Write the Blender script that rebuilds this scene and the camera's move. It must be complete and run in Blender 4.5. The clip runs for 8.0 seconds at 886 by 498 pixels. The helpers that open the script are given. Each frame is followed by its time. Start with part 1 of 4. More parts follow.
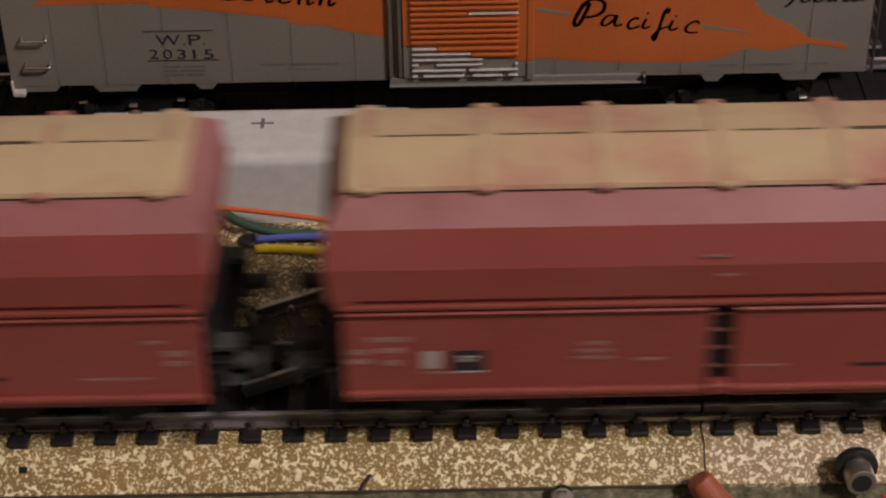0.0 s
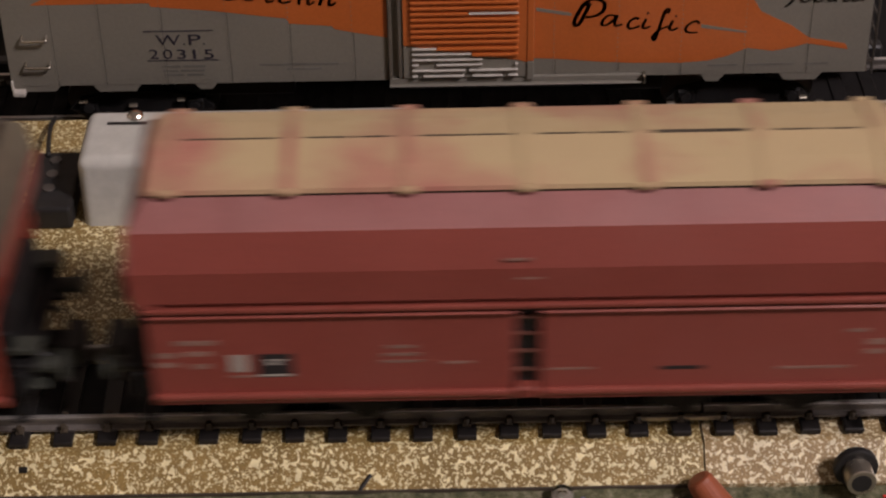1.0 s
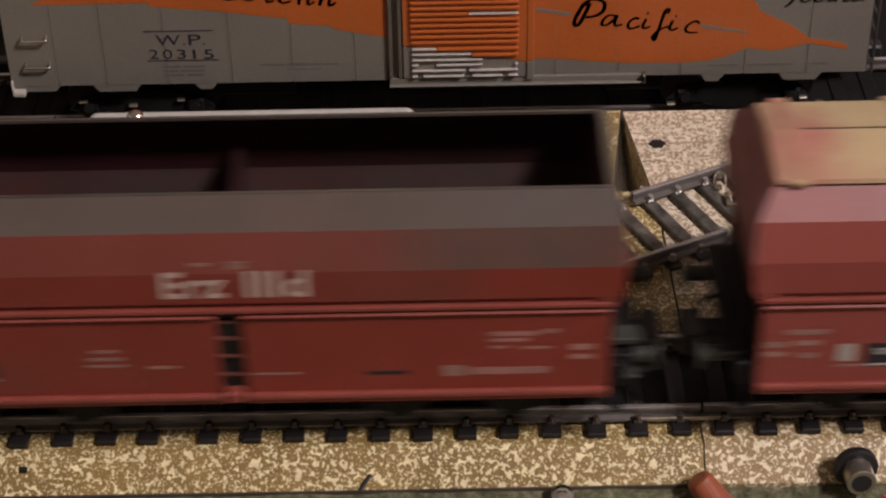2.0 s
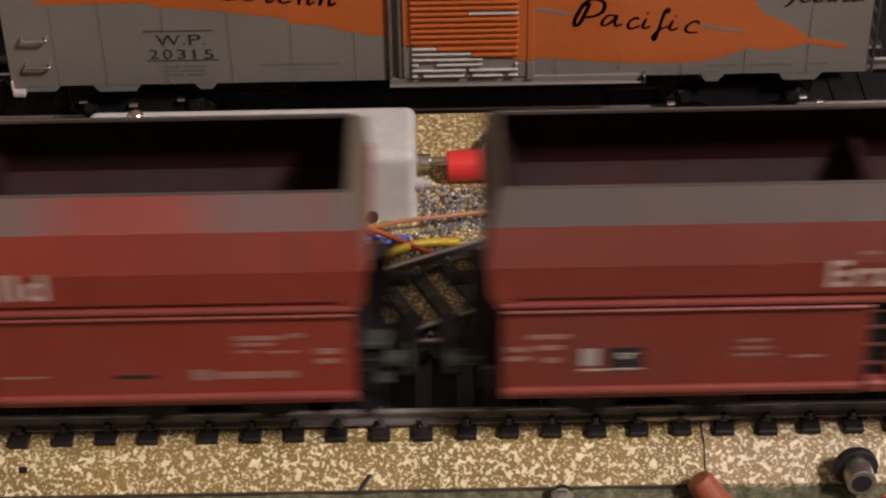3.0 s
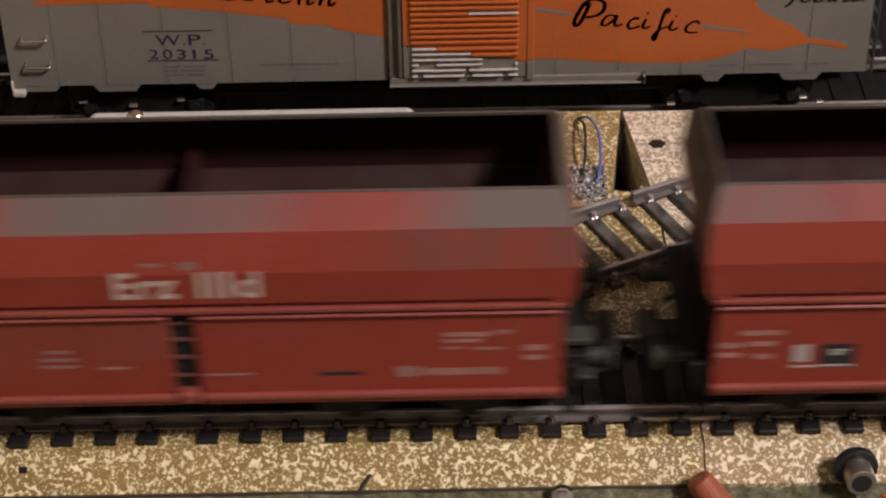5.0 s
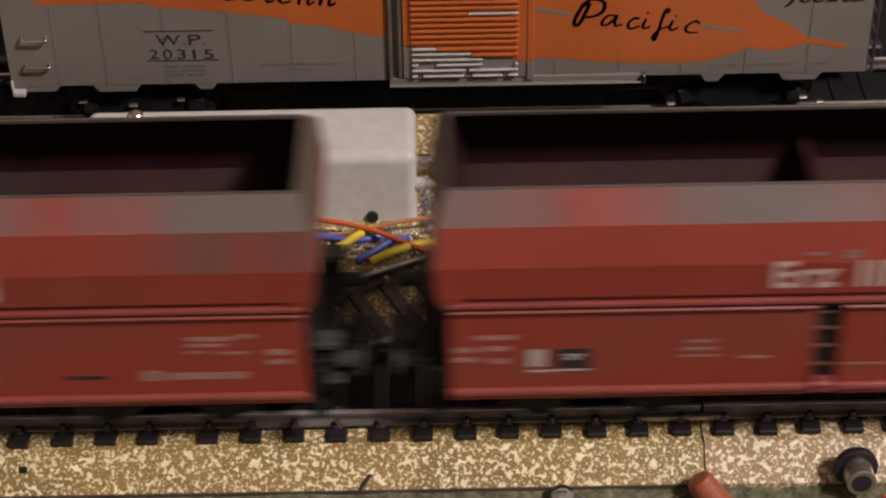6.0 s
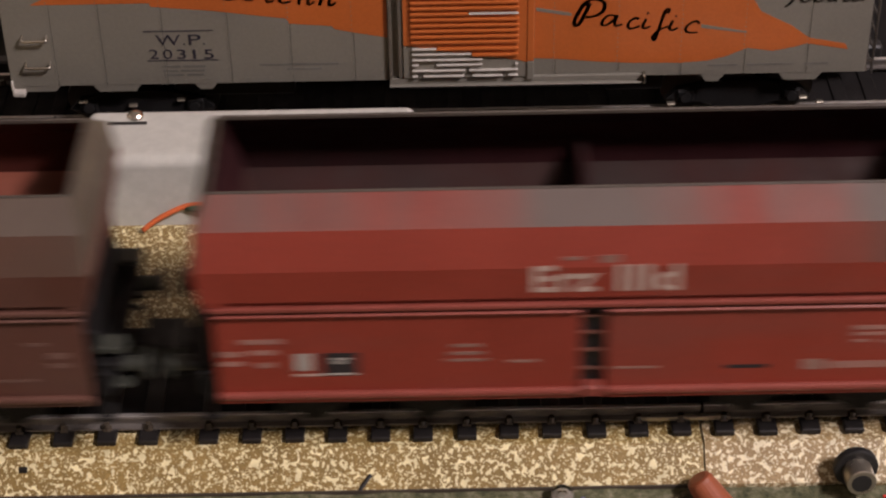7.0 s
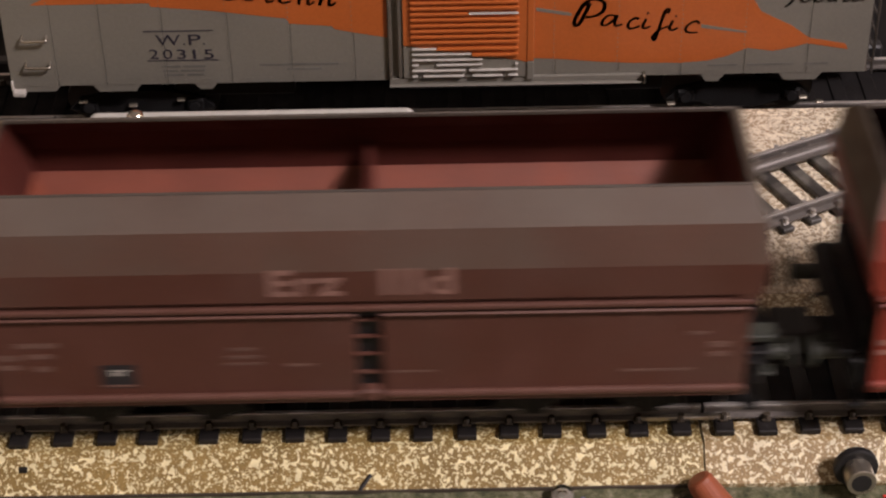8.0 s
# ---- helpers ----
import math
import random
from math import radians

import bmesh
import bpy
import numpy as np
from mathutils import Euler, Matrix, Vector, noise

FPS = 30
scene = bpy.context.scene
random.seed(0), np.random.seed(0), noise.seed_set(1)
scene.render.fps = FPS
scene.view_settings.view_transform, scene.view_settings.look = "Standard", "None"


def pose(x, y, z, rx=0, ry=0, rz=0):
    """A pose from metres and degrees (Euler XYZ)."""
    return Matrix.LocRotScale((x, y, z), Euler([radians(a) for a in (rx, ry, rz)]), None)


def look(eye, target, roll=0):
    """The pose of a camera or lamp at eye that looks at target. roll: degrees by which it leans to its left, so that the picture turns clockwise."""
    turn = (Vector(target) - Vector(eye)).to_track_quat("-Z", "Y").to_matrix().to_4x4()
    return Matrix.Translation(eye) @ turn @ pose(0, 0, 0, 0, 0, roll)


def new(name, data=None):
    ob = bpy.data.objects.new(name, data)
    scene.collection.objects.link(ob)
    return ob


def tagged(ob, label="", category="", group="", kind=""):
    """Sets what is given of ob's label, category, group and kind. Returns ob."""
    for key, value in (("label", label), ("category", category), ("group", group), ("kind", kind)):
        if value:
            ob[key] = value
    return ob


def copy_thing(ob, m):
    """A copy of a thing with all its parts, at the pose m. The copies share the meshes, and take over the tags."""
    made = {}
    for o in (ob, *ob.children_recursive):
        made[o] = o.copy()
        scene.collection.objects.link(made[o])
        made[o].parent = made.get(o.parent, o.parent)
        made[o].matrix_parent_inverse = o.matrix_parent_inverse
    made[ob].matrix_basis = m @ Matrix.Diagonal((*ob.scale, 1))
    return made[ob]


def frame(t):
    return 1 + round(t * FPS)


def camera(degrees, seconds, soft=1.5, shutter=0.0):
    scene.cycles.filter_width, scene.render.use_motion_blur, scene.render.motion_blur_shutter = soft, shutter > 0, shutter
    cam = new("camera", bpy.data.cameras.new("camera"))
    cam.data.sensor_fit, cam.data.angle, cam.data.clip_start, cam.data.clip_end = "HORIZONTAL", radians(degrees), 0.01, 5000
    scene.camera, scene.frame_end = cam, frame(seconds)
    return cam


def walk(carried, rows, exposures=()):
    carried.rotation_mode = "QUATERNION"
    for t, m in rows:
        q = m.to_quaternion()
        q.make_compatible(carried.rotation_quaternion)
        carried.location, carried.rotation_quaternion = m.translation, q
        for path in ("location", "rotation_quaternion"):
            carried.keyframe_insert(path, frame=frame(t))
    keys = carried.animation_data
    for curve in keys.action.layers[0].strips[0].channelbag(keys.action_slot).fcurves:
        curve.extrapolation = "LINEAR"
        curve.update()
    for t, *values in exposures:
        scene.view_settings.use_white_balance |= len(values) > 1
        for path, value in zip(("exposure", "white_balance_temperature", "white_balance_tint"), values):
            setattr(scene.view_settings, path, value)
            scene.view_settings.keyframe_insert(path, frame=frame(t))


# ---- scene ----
cam = camera(26.051, 8.0, soft=2.2, shutter=0.85)
EYE = (0.0, -0.23973, 0.20601)
AIM = look(EYE, (EYE[0], EYE[1] + math.cos(radians(36.5)), EYE[2] - math.sin(radians(36.5))), -1.04)
walk(cam, [(0.0, AIM), (8.0, AIM)], exposures=[(0.0, -0.08), (1.2, -0.05), (2.8, 0.22), (3.5, 0.3), (6.0, 0.28), (7.0, 0.32), (8.0, 0.36)])

# ---------------------------------------------------------------- light
world = bpy.data.worlds.new("room_world")
world.use_nodes = True
world.node_tree.nodes["Background"].inputs["Color"].default_value = (1.0, 0.78, 0.55, 1)
world.node_tree.nodes["Background"].inputs["Strength"].default_value = 0.006
scene.world = world
LAMP_AT = (0.85, -0.58, 1.22)
lamp_data = bpy.data.lights.new("ceiling_lamp_light", "AREA")
lamp_data.shape, lamp_data.size, lamp_data.energy = "DISK", 0.32, 41.5
lamp_data.color = (1.0, 0.855, 0.875)
lamp = new("ceiling_lamp_light", lamp_data)
lamp.matrix_world = look(LAMP_AT, (0.0, 0.03, 0.0))

# ---------------------------------------------------------------- helpers
MM = 0.001


def thing(name, label, category, group="", kind=""):
    ob = new(name)
    ob.empty_display_size = 0.01
    return tagged(ob, label, category, group, kind)


def mesh_of(name, bm, material, smooth=False):
    bmesh.ops.scale(bm, vec=(MM, MM, MM), verts=bm.verts)
    me = bpy.data.meshes.new(name)
    bm.to_mesh(me)
    bm.free()
    me.materials.append(material)
    if smooth:
        for p in me.polygons:
            p.use_smooth = True
    return me


def part(name, bm, material, parent, label="", smooth=False, kind=""):
    ob = new(name, mesh_of(name, bm, material, smooth))
    ob.parent = parent
    return tagged(ob, label, kind=kind)


def shared(name, me, parent, m):
    ob = new(name, me)
    ob.parent = parent
    ob.matrix_local = m
    return ob


def solid(name, bm, material, label, category, group="", kind="", smooth=False):
    ob = new(name, mesh_of(name, bm, material, smooth))
    return tagged(ob, label, category, group, kind)


def box(bm, x0, x1, y0, y1, z0, z1, bevel=0.0, segments=1):
    m = Matrix.Translation(((x0 + x1) / 2, (y0 + y1) / 2, (z0 + z1) / 2)) @ Matrix.Diagonal((x1 - x0, y1 - y0, z1 - z0, 1))
    verts = bmesh.ops.create_cube(bm, size=1.0, matrix=m)["verts"]
    if bevel:
        edges = list({e for v in verts for e in v.link_edges})
        bmesh.ops.bevel(bm, geom=edges, offset=bevel, segments=segments, affect="EDGES", profile=0.5)
    return bm


def cyl(bm, a, b, r, r2=None, n=16, bevel=0.0):
    a, b = Vector(a), Vector(b)
    d = b - a
    m = Matrix.Translation((a + b) / 2) @ d.to_track_quat("Z", "Y").to_matrix().to_4x4()
    verts = bmesh.ops.create_cone(bm, cap_ends=True, segments=n, radius1=r, radius2=r if r2 is None else r2, depth=d.length, matrix=m)["verts"]
    if bevel:
        caps = [f for f in {f for v in verts for f in v.link_faces} if len(f.verts) > 4]
        edges = list({e for f in caps for e in f.edges})
        bmesh.ops.bevel(bm, geom=edges, offset=bevel, segments=2, affect="EDGES", profile=0.5)
    return bm


def tube(bm, points, r, n=8, steps=6):
    """A round wire through the points, by a Catmull-Rom line."""
    p = [Vector(q) for q in points]
    p = [2 * p[0] - p[1]] + p + [2 * p[-1] - p[-2]]
    line = []
    for i in range(1, len(p) - 2):
        for k in range(steps):
            t = k / steps
            line.append(0.5 * (2 * p[i] + (p[i + 1] - p[i - 1]) * t + (2 * p[i - 1] - 5 * p[i] + 4 * p[i + 1] - p[i + 2]) * t * t
                               + (3 * p[i] - p[i - 1] - 3 * p[i + 1] + p[i + 2]) * t ** 3))
    line.append(p[-2])
    rings = []
    for i, q in enumerate(line):
        d = (line[min(i + 1, len(line) - 1)] - line[max(i - 1, 0)]).normalized()
        side = d.cross(Vector((0.13, 0.31, 1))).normalized()
        up = side.cross(d)
        rings.append([bm.verts.new(q + r * (math.cos(2 * math.pi * k / n) * side + math.sin(2 * math.pi * k / n) * up)) for k in range(n)])
    for a, b in zip(rings, rings[1:]):
        for k in range(n):
            bm.faces.new((a[k], a[(k + 1) % n], b[(k + 1) % n], b[k]))
    bm.faces.new(rings[0][::-1]), bm.faces.new(rings[-1])
    return bm


def prism(bm, outline, lo, hi, axis="z"):
    """An outline of (a, b) pairs drawn out from lo to hi along an axis."""
    def at(a, b, c):
        return {"z": (a, b, c), "y": (a, c, b), "x": (c, a, b)}[axis]
    low = [bm.verts.new(at(a, b, lo)) for a, b in outline]
    top = [bm.verts.new(at(a, b, hi)) for a, b in outline]
    n = len(outline)
    faces = [bm.faces.new(low[::-1]), bm.faces.new(top)]
    for k in range(n):
        faces.append(bm.faces.new((low[k], low[(k + 1) % n], top[(k + 1) % n], top[k])))
    bmesh.ops.recalc_face_normals(bm, faces=faces)
    return bm


GLYPHS = {}


def lettering(text, width, height, material, parent, m, name="lettering", shear=0.0, label=""):
    """Flat raised letters, fitted to a width and height in millimetres; m places their lower left corner."""
    key = (text, width, height, material.name)
    if key not in GLYPHS:
        cu = bpy.data.curves.new("lettering", "FONT")
        cu.body, cu.shear, cu.extrude, cu.offset = text, shear, 0.01, 0.022 if height > 4 else 0.0
        tmp = new("lettering_form", cu)
        bpy.context.view_layer.update()
        me = bpy.data.meshes.new_from_object(tmp.evaluated_get(bpy.context.evaluated_depsgraph_get()))
        bpy.data.objects.remove(tmp)
        co = np.empty(len(me.vertices) * 3)
        me.vertices.foreach_get("co", co)
        co = co.reshape(-1, 3)
        lo, hi = co.min(0), co.max(0)
        co = (co - lo) / (hi - lo) * np.array([width, height, 0.06]) * MM
        me.vertices.foreach_set("co", co.ravel())
        me.materials.clear()
        me.materials.append(material)
        GLYPHS[key] = me
    ob = shared(name, GLYPHS[key], parent, m)
    return tagged(ob, label)


# ---------------------------------------------------------------- materials
def nodes_of(name):
    m = bpy.data.materials.new(name)
    m.use_nodes = True
    t = m.node_tree
    return m, t, t.nodes["Principled BSDF"]


def put(t, kind, **values):
    n = t.nodes.new(kind)
    for key, value in values.items():
        n.inputs[key.replace("_", " ")].default_value = value
    return n


def ramp(t, source, stops):
    r = t.nodes.new("ShaderNodeValToRGB")
    while len(r.color_ramp.elements) < len(stops):
        r.color_ramp.elements.new(0.5)
    for e, (at, c) in zip(r.color_ramp.elements, stops):
        e.position, e.color = at, (*c, 1) if len(c) == 3 else c
    t.links.new(source, r.inputs["Fac"])
    return r.outputs["Color"]


def mix(t, fac, a, b):
    n = t.nodes.new("ShaderNodeMix")
    n.data_type = "RGBA"
    for socket, value in ((n.inputs[0], fac), (n.inputs[6], a), (n.inputs[7], b)):
        if isinstance(value, (tuple, float, int)):
            socket.default_value = (*value, 1) if isinstance(value, tuple) else value
        else:
            t.links.new(value, socket)
    return n.outputs[2]


def noise_out(t, scale, detail=4.0, rough=0.55, stretch=(1, 1, 1), shift=(0, 0, 0), own=False):
    co = t.nodes.new("ShaderNodeTexCoord")
    mp = put(t, "ShaderNodeMapping", Scale=stretch, Location=shift)
    n = put(t, "ShaderNodeTexNoise", Scale=scale, Detail=detail, Roughness=rough)
    t.links.new(co.outputs["Object"], mp.inputs["Vector"])
    place = mp.outputs["Vector"]
    if own:
        info = t.nodes.new("ShaderNodeObjectInfo")
        away = t.nodes.new("ShaderNodeVectorMath")
        away.operation = "MULTIPLY_ADD"
        t.links.new(info.outputs["Random"], away.inputs[0])
        away.inputs[1].default_value = (7.0, 3.0, 5.0)
        t.links.new(place, away.inputs[2])
        place = away.outputs[0]
    t.links.new(place, n.inputs["Vector"])
    return n.outputs["Fac"]


def bump(t, b, height, strength, distance):
    n = put(t, "ShaderNodeBump", Strength=strength, Distance=distance)
    t.links.new(height, n.inputs["Height"])
    t.links.new(n.outputs["Normal"], b.inputs["Normal"])


def paint(name, colour, rough=0.5, metal=0.0, vary=0.15, scale=120.0, fine=1500.0, grain=0.15, dust=None, dust_at=(0.45, 0.7), dust_stretch=(1, 1, 1), shine=0.5, dust_end=None, dust_wave=0.0):
    """A painted or moulded surface: two scales of tone, a fine grain, and dust in uneven patches where asked."""
    m, t, b = nodes_of(name)
    dark = tuple(c * (1 - vary) for c in colour)
    light = tuple(min(1, c * (1 + vary)) for c in colour)
    colour_out = ramp(t, noise_out(t, scale), [(0.3, dark), (0.7, light)])
    fine_out = noise_out(t, fine, 2.0)
    colour_out = mix(t, 0.18, colour_out, ramp(t, fine_out, [(0.35, tuple(c * 0.5 for c in colour)), (0.7, light)]))
    if dust:
        spread = noise_out(t, 26.0, 5.0, 0.6, dust_stretch, (0.31, 0.2, 0.1), True)
        if dust_wave:
            # dust gathers at the ends and over the middle of the wagon
            co = t.nodes.new("ShaderNodeTexCoord")
            sep = t.nodes.new("ShaderNodeSeparateXYZ")
            t.links.new(co.outputs["Object"], sep.inputs["Vector"])
            last = sep.outputs["X"]
            for operation, value in (("MULTIPLY", 2 * math.pi / 0.053), ("COSINE", 0.0), ("MULTIPLY", dust_wave)):
                n = t.nodes.new("ShaderNodeMath")
                n.operation = operation
                t.links.new(last, n.inputs[0])
                n.inputs[1].default_value = value
                last = n.outputs[0]
            n = t.nodes.new("ShaderNodeMath")
            t.links.new(last, n.inputs[0])
            t.links.new(spread, n.inputs[1])
            spread = n.outputs[0]
        mask = ramp(t, spread, [(dust_at[0], (0, 0, 0)), (dust_at[1], (1, 1, 1))])
        if dust_end:
            # heavier dust towards one end of the wagon, with an uneven front
            co = t.nodes.new("ShaderNodeTexCoord")
            sep = t.nodes.new("ShaderNodeSeparateXYZ")
            t.links.new(co.outputs["Object"], sep.inputs["Vector"])
            where = t.nodes.new("ShaderNodeMapRange")
            where.interpolation_type = "SMOOTHSTEP"
            t.links.new(sep.outputs["X"], where.inputs["Value"])
            where.inputs["From Min"].default_value, where.inputs["From Max"].default_value = dust_end
            both = t.nodes.new("ShaderNodeMath")
            both.operation = "MULTIPLY"
            t.links.new(where.outputs["Result"], both.inputs[0])
            t.links.new(mask, both.inputs[1])
            mask = both.outputs[0]
        colour_out = mix(t, mask, colour_out, dust)
    t.links.new(colour_out, b.inputs["Base Color"])
    r = ramp(t, noise_out(t, scale * 2), [(0.3, (rough * 0.8,) * 3), (0.7, (min(1, rough * 1.2),) * 3)])
    t.links.new(r, b.inputs["Roughness"])
    b.inputs["Metallic"].default_value = metal
    b.inputs["Specular IOR Level"].default_value = shine
    bump(t, b, fine_out, grain, 0.00008)
    return m


def speckled(name, dark, light, scale, at=0.53, rough=0.38, shift=(0, 0, 0)):
    """Printed stone bed: uneven pale flakes of three sizes on a mottled tan ground, under a slightly glossy skin."""
    m, t, b = nodes_of(name)
    base = ramp(t, noise_out(t, 90.0, 4.0), [(0.3, tuple(c * 0.72 for c in dark)), (0.7, tuple(c * 1.2 for c in dark))])
    base = mix(t, ramp(t, noise_out(t, 1900.0, 2.0), [(0.45, (0, 0, 0)), (0.7, (0.7, 0.7, 0.7))]), base, tuple(c * 0.6 for c in dark))
    co = t.nodes.new("ShaderNodeTexCoord")
    pale = ramp(t, noise_out(t, 260.0, 3.0), [(0.3, tuple(c * 0.66 for c in light)), (0.62, light)])
    masks = []
    for k, (s, reach, bend) in enumerate(((scale, at, 0.45), (scale * 1.7, at, 0.3), (scale * 3.0, at + 0.02, 0.2))):
        mp = put(t, "ShaderNodeMapping", Location=(shift[0] + 0.7 * k, shift[1], 0.3 * k))
        n = put(t, "ShaderNodeTexNoise", Scale=s, Detail=1.0, Roughness=0.4, Distortion=bend)
        t.links.new(co.outputs["Object"], mp.inputs["Vector"])
        t.links.new(mp.outputs["Vector"], n.inputs["Vector"])
        masks.append(ramp(t, n.outputs["Fac"], [(reach, (0, 0, 0)), (reach + 0.018, (1, 1, 1))]))
    colour_out = mix(t, masks[2], base, tuple(c * 0.72 for c in light))
    colour_out = mix(t, masks[1], colour_out, tuple(c * 0.86 for c in light))
    colour_out = mix(t, masks[0], colour_out, pale)
    t.links.new(colour_out, b.inputs["Base Color"])
    b.inputs["Roughness"].default_value = rough
    bump(t, b, masks[0], 0.25, 0.0001)
    return m


def glassy(name, colour, rough=0.03):
    m, t, b = nodes_of(name)
    b.inputs["Base Color"].default_value = (*colour, 1)
    b.inputs["Roughness"].default_value = rough
    b.inputs["Transmission Weight"].default_value = 1.0
    b.inputs["IOR"].default_value = 1.45
    return m


RED = (0.235, 0.036, 0.021)
M_RED = paint("oxide_red_plastic", RED, 0.42, vary=0.10, scale=40.0, dust=(0.17, 0.06, 0.045), dust_at=(0.5, 0.95), dust_stretch=(0.6, 1, 2))
M_CHALK = paint("chalky_red_plastic", (0.245, 0.056, 0.042), 0.45, vary=0.08, scale=40.0, dust=(0.25, 0.075, 0.06), dust_at=(0.5, 0.95))
M_MID = paint("oxide_red_upper_side", RED, 0.42, vary=0.10, scale=40.0, dust=(0.085, 0.055, 0.042), dust_at=(0.38, 0.58), dust_stretch=(0.9, 0.3, 0.3), dust_end=(0.02, 0.055))
M_RIB = paint("oxide_red_rib", (0.22, 0.05, 0.036), 0.4, vary=0.1)
M_SHOULDER = paint("dusty_red_shoulder", (0.205, 0.05, 0.037), 0.6, shine=0.25, dust=(0.112, 0.088, 0.076), dust_at=(0.4, 0.6), dust_stretch=(0.7, 0.2, 0.2), dust_wave=0.1)
M_SOOT_RED = paint("sooted_red_plastic", (0.2, 0.034, 0.021), 0.45, vary=0.12, scale=40.0, dust=(0.12, 0.05, 0.036), dust_at=(0.5, 0.9))
M_SOOT_MID = paint("sooted_upper_side", (0.165, 0.038, 0.025), 0.5, vary=0.12, scale=40.0, dust=(0.075, 0.05, 0.038), dust_at=(0.3, 0.55), dust_stretch=(0.7, 0.3, 0.3), dust_end=(0.0, 0.045))
M_SOOT_TOP = paint("sooted_shoulder", (0.085, 0.062, 0.049), 0.6, shine=0.25, dust=(0.075, 0.064, 0.055), dust_at=(0.4, 0.65), dust_stretch=(0.6, 0.3, 0.3))
M_PINK = paint("chalky_red_shoulder", (0.25, 0.09, 0.082), 0.5, dust=(0.29, 0.135, 0.125), dust_at=(0.4, 0.75))
M_BROWN = paint("dull_brown_plastic", (0.094, 0.034, 0.022), 0.55, vary=0.12, scale=40.0, dust=(0.10, 0.058, 0.043), dust_at=(0.45, 0.9))
# ribs slightly lighter than the brown body
M_BROWN_RIB = paint("lighter_brown_rib", (0.105, 0.045, 0.032), 0.5, vary=0.1)
M_BROWN_MID = paint("dusty_brown_side", (0.088, 0.044, 0.029), 0.55, vary=0.12, scale=40.0, dust=(0.085, 0.06, 0.044), dust_at=(0.4, 0.7))
M_BROWN_TOP = paint("dusty_brown_shoulder", (0.088, 0.06, 0.045), 0.6, shine=0.3, dust=(0.105, 0.085, 0.067), dust_at=(0.4, 0.8))
# inner reds darkened to stand for the shade inside the open hoppers
M_INSIDE = paint("inner_shaded_red", (0.029, 0.0085, 0.0095), 0.8, vary=0.2, dust=(0.02, 0.011, 0.01), dust_at=(0.5, 0.7), shine=0.1)
M_SLOPE = paint("inner_shaded_dusty_slope", (0.034, 0.013, 0.011), 0.75, vary=0.25, dust=(0.028, 0.019, 0.017), dust_at=(0.38, 0.6), shine=0.15)
M_INSIDE_BROWN = paint("inner_shaded_brown_red", (0.07, 0.017, 0.012), 0.75, vary=0.25, scale=60.0, shine=0.15)
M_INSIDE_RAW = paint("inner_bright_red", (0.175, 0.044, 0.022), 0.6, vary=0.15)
M_END = paint("dusty_olive_end", (0.065, 0.045, 0.032), 0.6, dust=(0.115, 0.098, 0.066), dust_at=(0.35, 0.65))
M_RIM = paint("dusty_rim", (0.045, 0.034, 0.028), 0.6, dust=(0.08, 0.066, 0.048), dust_at=(0.35, 0.7))
M_CREAM = paint("cream_dusted_lid", (0.38, 0.16, 0.12), 0.6, vary=0.12, dust=(0.44, 0.335, 0.185), dust_at=(0.40, 0.56), dust_stretch=(0.8, 0.8, 1))
M_BLACK = paint("black_plastic", (0.012, 0.0115, 0.0115), 0.5, vary=0.3)
M_DARK = paint("dark_underframe", (0.008, 0.0075, 0.0075), 0.6, vary=0.3, shine=0.25)
M_BUFFER = paint("grey_buffer", (0.042, 0.045, 0.036), 0.5, vary=0.2, shine=0.3)
M_MID_INK = paint("rubbed_white_print", (0.31, 0.155, 0.125), 0.5, vary=0.25, fine=2500.0)
M_WHITE_INK = paint("white_print", (0.46, 0.35, 0.29), 0.5, vary=0.12)
M_FAINT_INK = paint("worn_white_print", (0.27, 0.15, 0.12), 0.5, vary=0.3, fine=2500.0)
M_DIM_INK = paint("dim_brownish_print", (0.15, 0.083, 0.064), 0.5, vary=0.3, fine=2500.0)
M_GREY_INK = paint("grey_print", (0.36, 0.34, 0.30), 0.5)
M_FADED = paint("faded_print", (0.13, 0.125, 0.11), 0.5, vary=0.3, fine=3000.0)
M_BLACK_INK = paint("black_print", (0.02, 0.018, 0.02), 0.45)
M_BROWN_INK = paint("dark_brown_print", (0.035, 0.018, 0.016), 0.5)
M_NAVY_INK = paint("dark_blue_print", (0.018, 0.016, 0.03), 0.45)
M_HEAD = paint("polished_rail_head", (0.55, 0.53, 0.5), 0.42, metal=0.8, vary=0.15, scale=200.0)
M_CHAIR = paint("glossy_brown_chair", (0.06, 0.048, 0.035), 0.22, vary=0.2)
# paler colour of the branch chairs, which paints their white glints
M_GLINT = paint("glint_rail_chair", (0.34, 0.32, 0.29), 0.25, metal=0.3, vary=0.3, scale=300.0)
# dull rail sides, darkened further for the shade under the train
M_STEEL = paint("dull_shaded_rail_side", (0.135, 0.122, 0.11), 0.4, metal=0.25, vary=0.2, scale=200.0)
M_TIE = paint("black_sleeper", (0.014, 0.0125, 0.012), 0.36, vary=0.3, scale=300.0, shine=0.35)
# paler silver, standing for the light that small silver parts catch
M_BRIGHT = paint("lit_silver_paint", (0.42, 0.40, 0.36), 0.25, vary=0.08)
M_SHINY = paint("bright_metal", (0.7, 0.66, 0.58), 0.22, metal=1.0)
M_BOARD = speckled("speckled_sheet", (0.25, 0.17, 0.054), (0.78, 0.70, 0.415), 880.0, 0.605)
M_BOARD_2 = speckled("speckled_sheet_pale", (0.36, 0.275, 0.17), (0.82, 0.74, 0.57), 840.0, 0.55, 0.28, (0.4, 0.9, 0))
